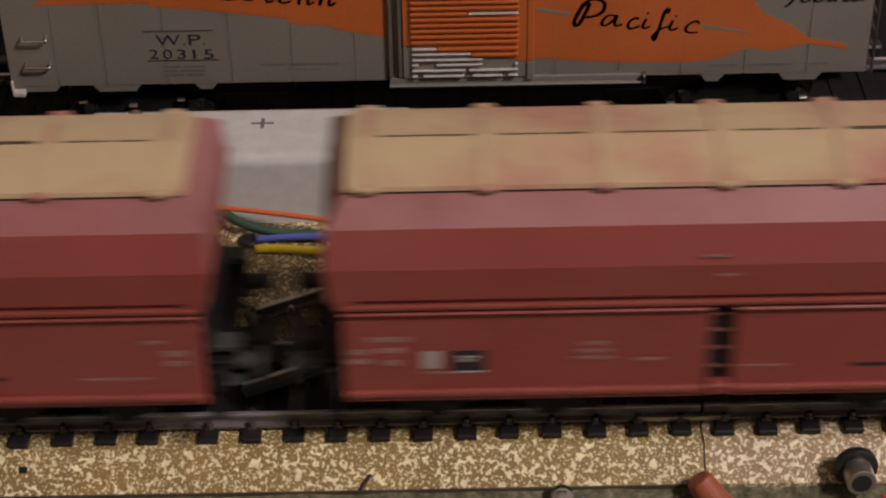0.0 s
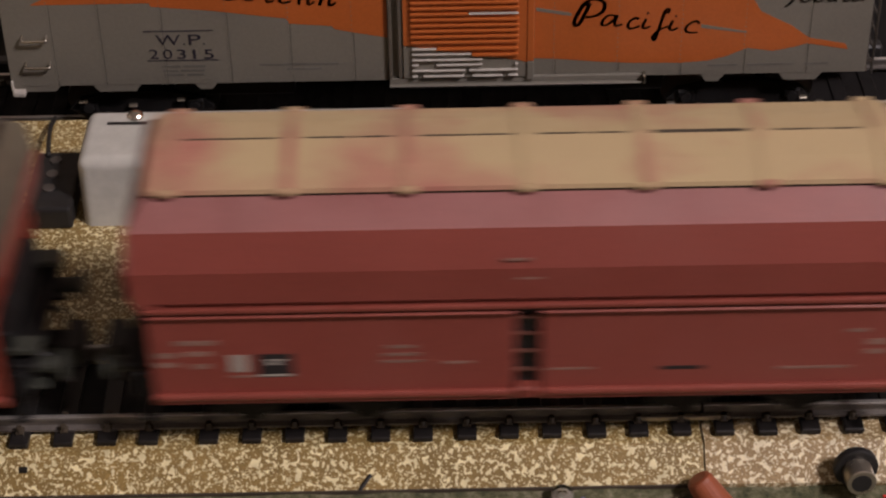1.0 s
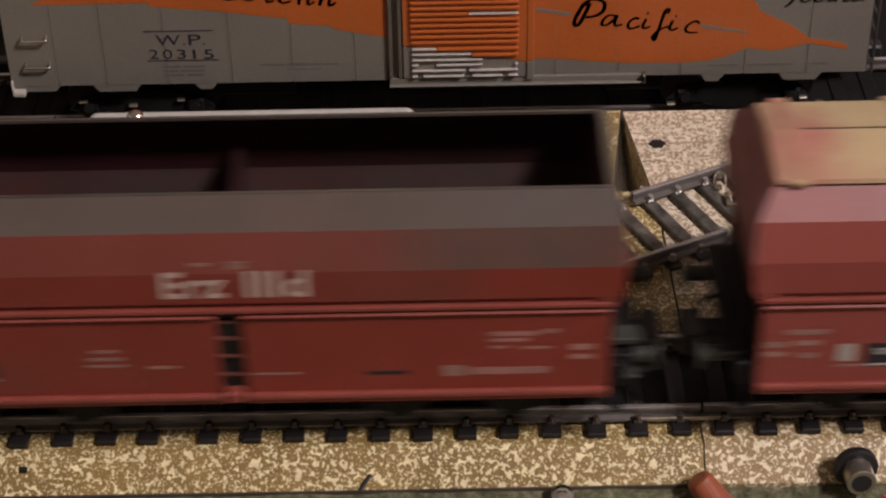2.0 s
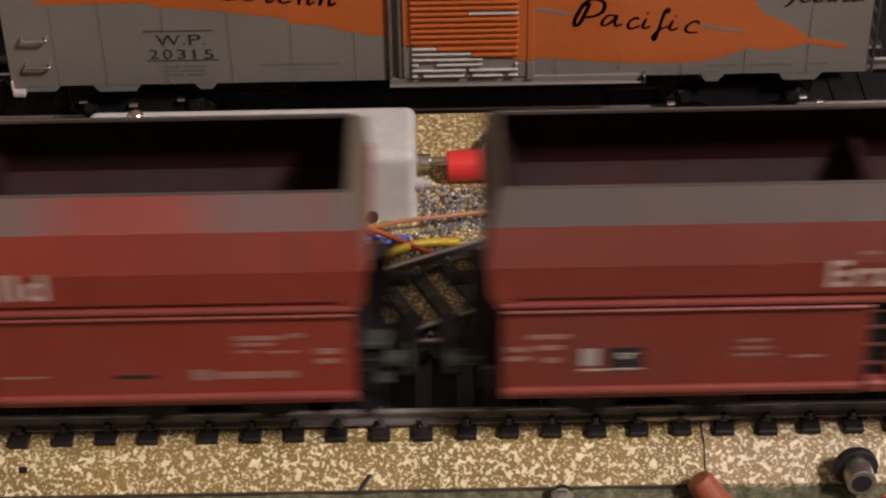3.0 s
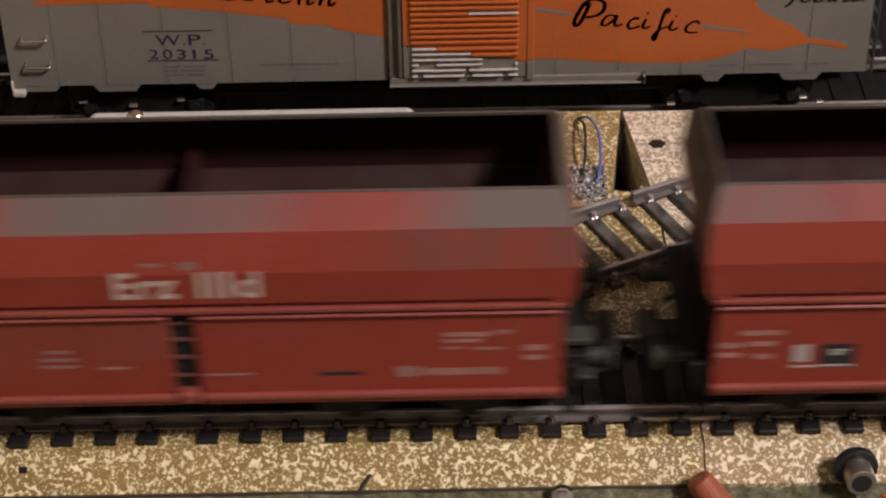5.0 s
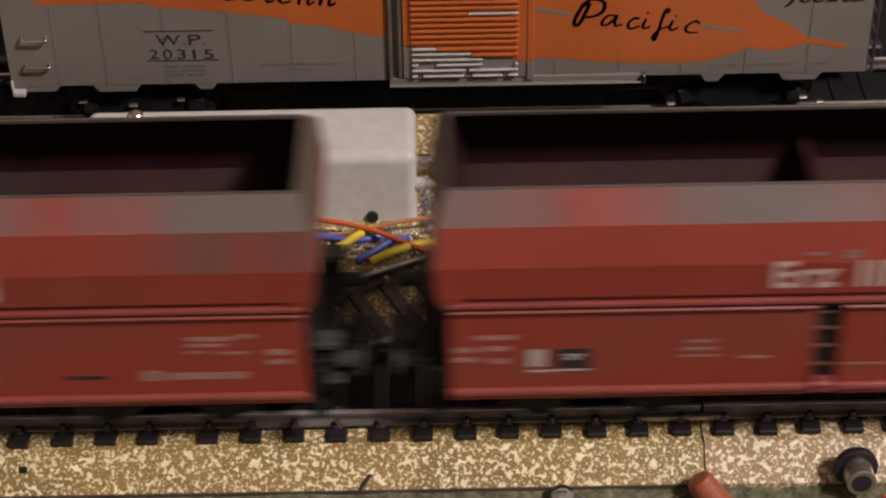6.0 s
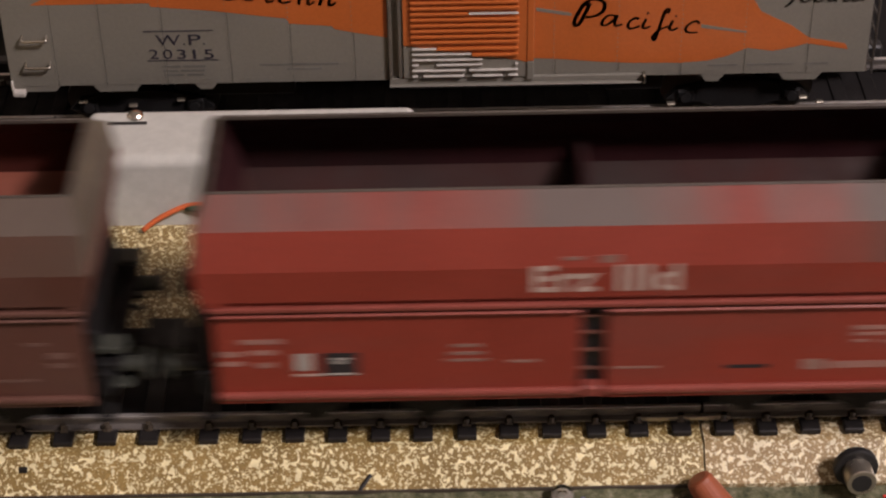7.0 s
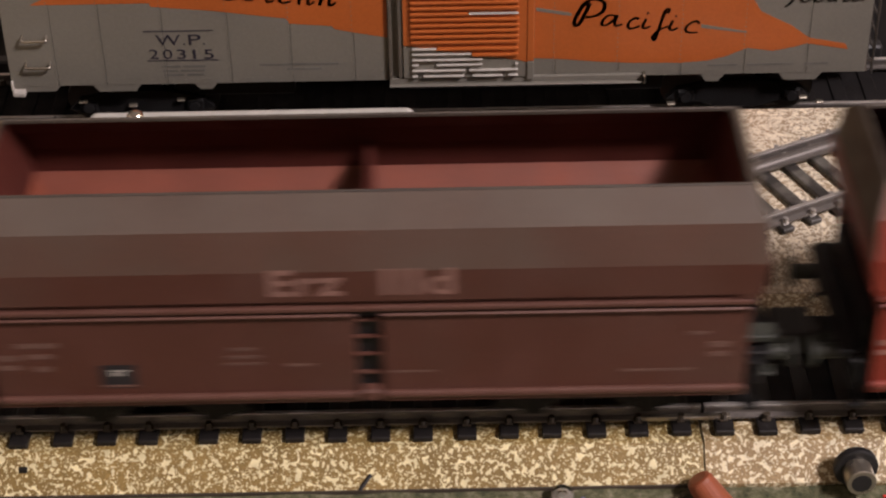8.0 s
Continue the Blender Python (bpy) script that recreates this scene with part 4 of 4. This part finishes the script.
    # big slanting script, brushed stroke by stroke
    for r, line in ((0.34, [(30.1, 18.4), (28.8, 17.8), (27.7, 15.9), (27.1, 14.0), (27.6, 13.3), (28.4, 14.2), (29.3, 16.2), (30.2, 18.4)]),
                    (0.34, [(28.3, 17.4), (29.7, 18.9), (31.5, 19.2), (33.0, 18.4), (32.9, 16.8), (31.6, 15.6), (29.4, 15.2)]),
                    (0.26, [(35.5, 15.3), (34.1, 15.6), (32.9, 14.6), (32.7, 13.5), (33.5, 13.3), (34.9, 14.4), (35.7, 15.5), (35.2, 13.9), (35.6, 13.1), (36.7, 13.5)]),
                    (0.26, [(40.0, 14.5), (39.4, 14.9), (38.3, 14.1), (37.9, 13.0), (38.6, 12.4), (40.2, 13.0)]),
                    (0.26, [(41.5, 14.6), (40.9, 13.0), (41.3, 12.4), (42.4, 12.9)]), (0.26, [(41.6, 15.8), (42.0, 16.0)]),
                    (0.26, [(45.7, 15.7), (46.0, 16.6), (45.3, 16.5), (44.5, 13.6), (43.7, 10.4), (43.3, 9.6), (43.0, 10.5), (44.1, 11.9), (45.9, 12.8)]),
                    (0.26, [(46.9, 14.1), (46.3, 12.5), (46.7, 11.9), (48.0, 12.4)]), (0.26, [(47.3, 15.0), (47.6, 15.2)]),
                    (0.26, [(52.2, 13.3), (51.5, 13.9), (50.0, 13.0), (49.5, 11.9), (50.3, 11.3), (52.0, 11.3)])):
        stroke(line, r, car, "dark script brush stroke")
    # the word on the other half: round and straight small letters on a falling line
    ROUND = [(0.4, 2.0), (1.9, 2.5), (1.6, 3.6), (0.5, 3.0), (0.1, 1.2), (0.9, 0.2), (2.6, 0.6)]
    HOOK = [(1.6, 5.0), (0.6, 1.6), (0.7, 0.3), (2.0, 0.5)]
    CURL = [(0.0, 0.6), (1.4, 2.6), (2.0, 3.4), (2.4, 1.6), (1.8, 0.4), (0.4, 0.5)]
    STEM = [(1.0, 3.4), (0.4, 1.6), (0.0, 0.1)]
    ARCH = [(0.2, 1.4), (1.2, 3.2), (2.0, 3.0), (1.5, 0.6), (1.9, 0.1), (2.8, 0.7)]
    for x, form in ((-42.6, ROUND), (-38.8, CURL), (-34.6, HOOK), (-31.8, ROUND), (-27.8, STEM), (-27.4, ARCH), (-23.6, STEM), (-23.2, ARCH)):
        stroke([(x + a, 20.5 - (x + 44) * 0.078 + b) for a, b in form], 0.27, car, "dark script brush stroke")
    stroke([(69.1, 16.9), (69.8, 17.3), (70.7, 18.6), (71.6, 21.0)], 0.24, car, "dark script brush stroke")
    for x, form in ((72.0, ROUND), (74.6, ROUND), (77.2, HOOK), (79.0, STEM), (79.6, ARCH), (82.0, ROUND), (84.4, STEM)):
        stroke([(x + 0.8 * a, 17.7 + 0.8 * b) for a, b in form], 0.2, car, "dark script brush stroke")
    # trucks and underframe
    part("underframe", box(bmesh.new(), BX0 + 2, BX1 - 2, BY + 9, BY + 23, BZ - 4.5, BZ + 0.5), M_BLACK, car)
    for cx in (-62.0, 62.0):
        truck = part("truck", box(bmesh.new(), cx - 3.5, cx + 3.5, BACK_Y - 11, BACK_Y + 11, -6.5, -2.5, 0.3), M_BLACK, car, "black truck")
        for s in (-1, 1):
            y = BACK_Y + s * 11.8
            bm = prism(bmesh.new(), [(cx - 15, -6.8), (cx - 13, -4.6), (cx - 5, -2.6), (cx + 5, -2.6), (cx + 13, -4.6), (cx + 15, -6.8), (cx + 9, -7.4), (cx + 4, -9.0), (cx - 4, -9.0), (cx - 9, -7.4)], y - 0.7, y + 0.7, "y")
            for dx in (-11, 11):
                box(bm, cx + dx - 1.9, cx + dx + 1.9, y - 1.4, y + 1.4, -7.6, -4.4, 0.4)
            part("side_frame", bm, M_DARK, truck)
            for dx in (-11, 11):
                part("journal_cap", cyl(bmesh.new(), (cx + dx, y - 1.4, -6.0), (cx + dx, y - 1.9, -6.0), 1.1, n=12), M_BLACK, truck)
        # bright chips added as glints on the dark trucks
        for dx, z in (((-12.0, -4.8), (-1.8, -5.9), (8.3, -4.7)) if cx < 0 else ((-14.0, -7.8), (13.4, -6.8), (17.0, -8.0))):
            part("glint_chip", box(bmesh.new(), cx + dx - 0.9, cx + dx + 0.9, BACK_Y - 13.7, BACK_Y - 12.4, z, z + 0.5, 0.2), M_NICKEL, truck, "small bright chip added as a glint on the truck")
        for dx in (-11, 11):
            part("wheelset", cyl(cyl(cyl(bmesh.new(), (cx + dx, BACK_Y - 12, -5.9), (cx + dx, BACK_Y + 12, -5.9), 1, n=8), (cx + dx, BACK_Y - 9.6, -5.9), (cx + dx, BACK_Y - 7.0, -5.9), 4.9, n=20), (cx + dx, BACK_Y + 7.0, -5.9), (cx + dx, BACK_Y + 9.6, -5.9), 4.9, n=20), M_IRON, truck)
    for a, b, h in ((-50, -30, 4.0), (-8, 30, 3.5), (34, 46, 4.5)):
        part("brake_gear", box(bmesh.new(), a, b, BY + 3, BY + 9, BZ - h, BZ, 0.4), M_BLACK, car)
    for s, x in ((-1, BX0), (1, BX1)):
        part("coupler", box(bmesh.new(), min(x, x + s * 7), max(x, x + s * 7), BACK_Y - 1.6, BACK_Y + 1.6, -4.5, -1.5, 0.5), M_BLACK, car)


boxcar()

# ---------------------------------------------------------------- switch motor, wires, small things
def switch_motor():
    motor = thing("switch_motor", "ivory plastic switch motor box with rounded edges", "switch motor")
    bm = bmesh.new()
    prism(bm, [(-66.3, 47.7), (-4.6, 47.7), (-4.6, 66.3), (-66.3, 66.3)], 0.0, 13.8, "z")
    for v in bm.verts:
        if v.co.z > 5 and v.co.y < 50:
            v.co.y += 1.2
    edges = [e for e in bm.edges if e.verts[0].co.z > 5 or e.verts[1].co.z > 5]
    bmesh.ops.bevel(bm, geom=edges, offset=2.0, segments=6, affect="EDGES", profile=0.5, clamp_overlap=True)
    part("housing", bm, M_IVORY, motor, "ivory plastic housing", smooth=False)
    bm = bmesh.new()
    bmesh.ops.create_uvsphere(bm, u_segments=16, v_segments=8, radius=1.6, matrix=Matrix.Translation((-57.0, 63.4, 13.7)) @ Matrix.Diagonal((1, 1, 0.8, 1)))
    part("screw", bm, M_SHINY, motor, "round-headed screw")
    part("slot", box(bmesh.new(), -62.0, -54.6, 60.6, 61.5, 13.75, 13.92), M_BLACK, motor, "dark slot in the lid")
    part("cross_mark", box(box(bmesh.new(), -35.2, -31.0, 60.0, 60.6, 13.75, 13.86, 0.04), -33.4, -32.7, 58.6, 62.0, 13.75, 13.88, 0.04), M_FADED, motor, "small faded cross mark")
    part("shaft_stub", cyl(cyl(bmesh.new(), (-5.2, 50.3, 6.4), (-3.2, 50.3, 6.4), 1.3, n=14, bevel=0.2), (-3.3, 50.3, 6.4), (-1.9, 50.3, 6.4), 0.9, n=14, bevel=0.2), M_BRIGHT, motor, "bright metal shaft stub")
    part("cable_hole", cyl(bmesh.new(), (-12.9, 47.2, 1.1), (-12.9, 48.2, 1.1), 1.1, n=16), M_BLACK, motor, "dark round cable hole")


switch_motor()


def capacitor():
    unit = thing("red_capacitor", "red-sleeved cylinder with metal ends beside the switch motor", "electric part")
    part("sleeve", cyl(bmesh.new(), (1.0, 60.9, 3.0), (14.8, 61.3, 3.0), 3.0, n=28, bevel=0.4), M_RED_SLEEVE, unit, smooth=False)
    part("shaft", cyl(cyl(bmesh.new(), (-4.8, 60.8, 4.2), (1.0, 60.9, 4.2), 0.8, n=12), (-4.7, 60.8, 4.2), (-2.0, 60.8, 4.2), 1.5, n=14, bevel=0.2), M_SHINY, unit, "bright metal shaft")
    part("end_cap", cyl(bmesh.new(), (14.8, 62.0, 3.6), (17.8, 62.3, 3.2), 1.5, 0.9, n=16, bevel=0.3), M_IVORY, unit, "whitish end cap")
    part("red_lead", tube(bmesh.new(), [(14.6, 60.0, 1.6), (17.0, 58.0, 1.2), (20.0, 55.5, 0.9), (24.0, 54.0, 0.8)], 0.7, 8, 5), M_RED_SLEEVE, unit)


capacitor()


def wire(label, material, points, r=0.52):
    return tagged(solid("wire", tube(bmesh.new(), points, r, 8, 7), material, label, "wire", "wires at the switch motor", smooth=True))


wire("orange insulated wire looping past the switch motor", M_W_ORANGE, [(-55, 45.0, 0.8), (-51.5, 46.6, 2.6), (-46, 48.0, 4.2), (-40, 46.5, 4.4), (-33.4, 45.5, 4.2), (-22.9, 44.0, 3.4), (-13.1, 41.0, 3.0), (-4.4, 36.4, 2.0), (2, 33.5, 1.0)])
wire("faded orange wire running along the ballast", M_W_TAN, [(-24, 42.0, 0.9), (-16, 42.2, 1.6), (-8, 43.4, 2.8), (-1.3, 44.4, 3.0), (8, 46.4, 2.6), (17, 48.0, 2.0), (26, 50.5, 0.8)], 0.42)
wire("yellow insulated wire bent over the ballast", M_W_YELLOW, [(-34, 38.6, 0.8), (-29, 38.2, 1.1), (-22.7, 37.0, 1.4), (-18.7, 37.6, 1.7), (-14.7, 41.4, 2.0), (-11.5, 44.0, 1.2)], 0.8)
wire("yellow insulated wire beside the track", M_W_YELLOW, [(-13, 34.2, 0.8), (-9.5, 35.6, 1.6), (-5, 37.6, 1.9), (-1.9, 38.8, 1.4), (3, 39.6, 0.8)], 0.8)
wire("blue insulated wire under the yellow one", M_W_BLUE, [(-34, 41.6, 0.8), (-28, 41.4, 1.3), (-21.9, 41.0, 1.6), (-16.0, 40.6, 1.0), (-11.0, 42.0, 0.8)], 0.65)
wire("blue insulated wire beside the track", M_W_BLUE, [(-15.6, 34.6, 0.7), (-12.5, 36.6, 1.3), (-9.5, 39.0, 1.7), (-6.5, 41.5, 0.8)], 0.65)
wire("dark green insulated wire sagging from the switch motor", M_W_GREEN, [(-47, 48.2, 3.6), (-41, 46.8, 3.6), (-36.5, 44.3, 2.4), (-30, 43.0, 1.2), (-22, 42.8, 0.8)], 0.9)
wire("thin dark blue wire looped over the red cylinder", M_W_BLACK, [(13.6, 80.0, 0.5), (12.0, 72.0, 4.5), (10.7, 64.7, 6.6), (12.4, 59.0, 6.4), (15.6, 55.0, 4.0), (19.0, 53.3, 1.6), (24, 54.8, 0.6)], 0.3)
wire("thin black wire behind the red cylinder", M_W_BLACK, [(13.0, 80.0, 0.4), (10.2, 75.0, 2.0), (8.0, 69.0, 3.0), (7.0, 66.5, 0.6)], 0.3)
wire("thin blue wire arching over the gravel", M_W_BLUE, [(27.5, 81.0, 0.4), (29.0, 77.0, 3.0), (30.4, 70.0, 4.0), (30.2, 62.0, 2.0), (29.2, 58.0, 0.5)], 0.26)
wire("thin black wire arching beside the blue one", M_W_BLACK, [(27.2, 81.0, 0.4), (28.0, 75.0, 2.6), (27.6, 66.0, 2.6), (26.6, 59.0, 0.5)], 0.26)


def gravel():
    rng = random.Random(5)
    bm = bmesh.new()
    for k in range(1900):
        if k < 560:
            x, y = rng.uniform(17, 31), rng.uniform(54, 64)
        elif k < 1640:
            x, y = rng.uniform(-4, 31), rng.uniform(43.5, 57.5)
            if y < 35 + 0.48 * x + 3:
                continue
        else:
            x, y = rng.uniform(-24, 2), rng.uniform(36, 44)
        r = rng.uniform(0.2, 0.5)
        m = Matrix.Translation((x, y, r * 0.45 + rng.uniform(0, 0.5))) @ Euler((rng.uniform(0, 6), rng.uniform(0, 6), rng.uniform(0, 6))).to_matrix().to_4x4() @ Matrix.Diagonal((r, r * rng.uniform(0.6, 1), r * rng.uniform(0.5, 0.9), 1))
        bmesh.ops.create_icosphere(bm, subdivisions=1, radius=1.0, matrix=m)
    for v in bm.verts:
        v.co += Vector((rng.uniform(-0.12, 0.12), rng.uniform(-0.12, 0.12), rng.uniform(0, 0.12)))
    tagged(solid("gravel", bm, M_STONES, "loose grey and whitish ballast chips", "gravel"), kind="stuff")


def stones_material():
    m, t, b = nodes_of("ballast_chips")
    g = t.nodes.new("ShaderNodeNewGeometry")
    c = ramp(t, g.outputs["Random Per Island"], [(0.0, (0.035, 0.038, 0.05)), (0.45, (0.12, 0.12, 0.135)), (0.7, (0.28, 0.26, 0.22)), (1.0, (0.82, 0.80, 0.78))])
    c = mix(t, 0.3, c, ramp(t, noise_out(t, 1200.0), [(0.3, (0.05, 0.05, 0.05)), (0.7, (0.5, 0.48, 0.42))]))
    t.links.new(c, b.inputs["Base Color"])
    b.inputs["Roughness"].default_value = 0.35
    return m


M_STONES = stones_material()
gravel()

# black disc put where the board has a round dark hole
tagged(solid("eyelet", cyl(bmesh.new(), (-35.4, 41.7, 0.0), (-35.4, 41.7, 0.9), 2.0, 1.8, n=24, bevel=0.3), M_BLACK, "round dark disc standing for a hole in the board", "plug"))
# black star plate standing for a dark hole in the pale board
bm = bmesh.new()
prism(bm, [(1.75 * math.cos(a * math.pi / 6) * (0.72 if a % 2 else 1.0), 1.5 * math.sin(a * math.pi / 6) * (0.72 if a % 2 else 1.0)) for a in range(12)], -0.3, 0.25, "z")
star = solid("star_hole", bm, M_BLACK, "small black star-shaped plate for a hole in the board", "screw")
star.location = (42.1 * MM, 71.8 * MM, 0)
bm = tube(bmesh.new(), [(-13.81, -19.03, -4.42), (-13.27, -18.5, -3.9), (-12.64, -17.84, -3.3), (-12.01, -17.24, -2.86)], 0.32, 6, 5)
solid("wire_stub", bm, M_BLACK, "short black wire end lying on the bank", "wire")
bm = box(bmesh.new(), -67.8, -66.5, -16.2, -15.4, -2.2, -1.35, 0.1)
solid("plastic_crumb", bm, M_BLACK, "tiny black plastic crumb on the bank", "debris")


def ferrule():
    t = on_mat(thing("metal_bushing", "grey metal bushing in a black ring beside the bank", "bushing"), 62.8)
    d = Vector((0.04, -1.0, 0.08)).normalized()
    c = Vector((62.8, -22.8, 3.0))
    part("black_ring", cyl(bmesh.new(), c, c + d * 1.5, 3.5, n=32, bevel=0.3), M_BLACK, t, "black ring")
    bm = cyl(bmesh.new(), c + d * 1.5, c + d * 5.0, 2.35, n=28, bevel=0.2)
    part("sleeve", bm, M_NICKEL, t, "grey metal sleeve")
    part("bore", cyl(bmesh.new(), c + d * 4.9, c + d * 5.06, 1.6, n=20), M_BLACK, t, "dark bore")


ferrule()


def cone():
    t = on_mat(thing("rubber_tip", "reddish brown rubber tip standing on the mat", "rubber tip"), 40.3)
    bm = cyl(bmesh.new(), (42.4, -28.0, -2.6), (38.2, -25.9, 3.5), 2.9, 2.1, n=24, bevel=0.7)
    part("tip", bm, M_RUBBER, t)


cone()


def bulb():
    t = on_mat(thing("small_bulb", "small clear glass bulb with a bright base on the mat", "bulb"), 17.6)
    bm = bmesh.new()
    cyl(bm, (17.6, -26.6, -1.0), (17.6, -26.6, 2.0), 1.9, 1.7, n=24, bevel=0.5)
    part("glass", bm, M_CLEAR, t, "clear glass")
    # base painted pale to give the glints of the clear bulb
    part("base", cyl(bmesh.new(), (17.6, -26.6, -0.9), (17.6, -26.6, 0.9), 1.3, n=18, bevel=0.2), M_BRIGHT, t, "bright base, made pale for the glints in the glass")
    part("filament", tube(bmesh.new(), [(16.9, -26.6, 0.8), (17.1, -26.6, 1.6), (18.1, -26.6, 1.6), (18.3, -26.6, 0.8)], 0.2, 5, 4), M_SHINY, t)


bulb()
on_mat(solid("clear_rod", cyl(bmesh.new(), (32.5, -28.5, -0.4), (37.2, -25.6, 0.4), 0.55, n=12), M_CLEAR, "thin clear plastic rod leaning on the bed", "rod"), 34.8)
rng = random.Random(11)
for k in range(26):
    x, y = rng.uniform(-72, 70), rng.uniform(-27.5, -25)
    r = rng.uniform(0.35, 0.8)
    bm = bmesh.new()
    bmesh.ops.create_icosphere(bm, subdivisions=1, radius=r, matrix=Matrix.Translation((x, y, -0.75 + r * 0.4)) @ Matrix.Diagonal((1, 0.8, 0.7, 1)))
    c = (M_W_YELLOW, M_W_BLUE, M_WHITE_INK, M_RED_SLEEVE, M_GREY_INK)[k % 5]
    on_mat(solid("scatter_bead", bm, c, "tiny coloured crumb lying in the grass mat", "debris", "crumbs in the mat"), x)
# dark cable bundle beyond the left end of the motor
block = thing("terminal_block", "black plastic terminal block beside the ivory box", "terminal block")
part("block_body", box(bmesh.new(), -77.0, -68.0, 46.8, 66.0, 0.0, 4.6, 0.7, 2), M_BLACK, block)
for k in range(3):
    part("terminal_screw", cyl(bmesh.new(), (-73.0, 53.5 + 4.6 * k, 4.5), (-73.0, 53.5 + 4.6 * k, 5.0), 1.2, n=14, bevel=0.15), M_IRON, block)
tagged(solid("wire", tube(bmesh.new(), [(-77.0, 84.4, 0.5), (-76.7, 78.0, 2.4), (-75.6, 70.0, 4.2), (-74.6, 64.0, 5.0)], 0.45, 8, 6), M_BLACK, "thin black wire leading to the terminal block", "wire", smooth=True))
# black disc standing for the hole between two sleepers
tagged(solid("plug", cyl(bmesh.new(), (20.1, 37.5, -0.2), (20.1, 37.5, 0.35), 1.75, n=20, bevel=0.1), M_BLACK, "small round black disc for a hole between the branch rails", "plug"))

# ---------------------------------------------------------------- ceiling lamp
fixture = thing("ceiling_lamp", "round warm ceiling lamp lighting the table", "lamp")
part("canopy", cyl(bmesh.new(), (850, -580, 1340), (850, -580, 1400), 60, n=32, bevel=4), M_CEIL, fixture)
part("shade", cyl(bmesh.new(), (850, -580, 1232), (850, -580, 1340), 210, 90, n=40), M_CEIL, fixture)

# ---------------------------------------------------------------- what moves
TRAIN = [(0.0, -1882), (0.5, -1267), (1.0, -653), (1.5, -88), (1.7, 104), (2.8, 1326), (3.0, 1548), (3.5, 2060), (3.7, 2231), (4.0, 2524),
         (4.5, 3014), (4.7, 3202), (5.8, 4385), (6.0, 4622), (6.5, 5201), (7.0, 5785), (7.5, 6378), (7.8, 6732), (8.0, 6941)]


def train_x(t):
    """The train's place along the track in millimetres."""
    return float(np.interp(t, [a for a, b in TRAIN], [(b - 787) * PX for a, b in TRAIN]))


def motions():
    for car, at in zip(WAGONS, WAGON_AT):
        walk(car, [(t, pose(((p - 787) * PX + at) * MM, 0, 0)) for t, p in TRAIN])
    times = [k / 15 for k in range(121)]
    for w, x in WHEELS:
        walk(w, [(t, pose(x * MM, 0, AXLE_Z * MM, 0, math.degrees(train_x(t) / 5.4), 0)) for t in times])


motions()
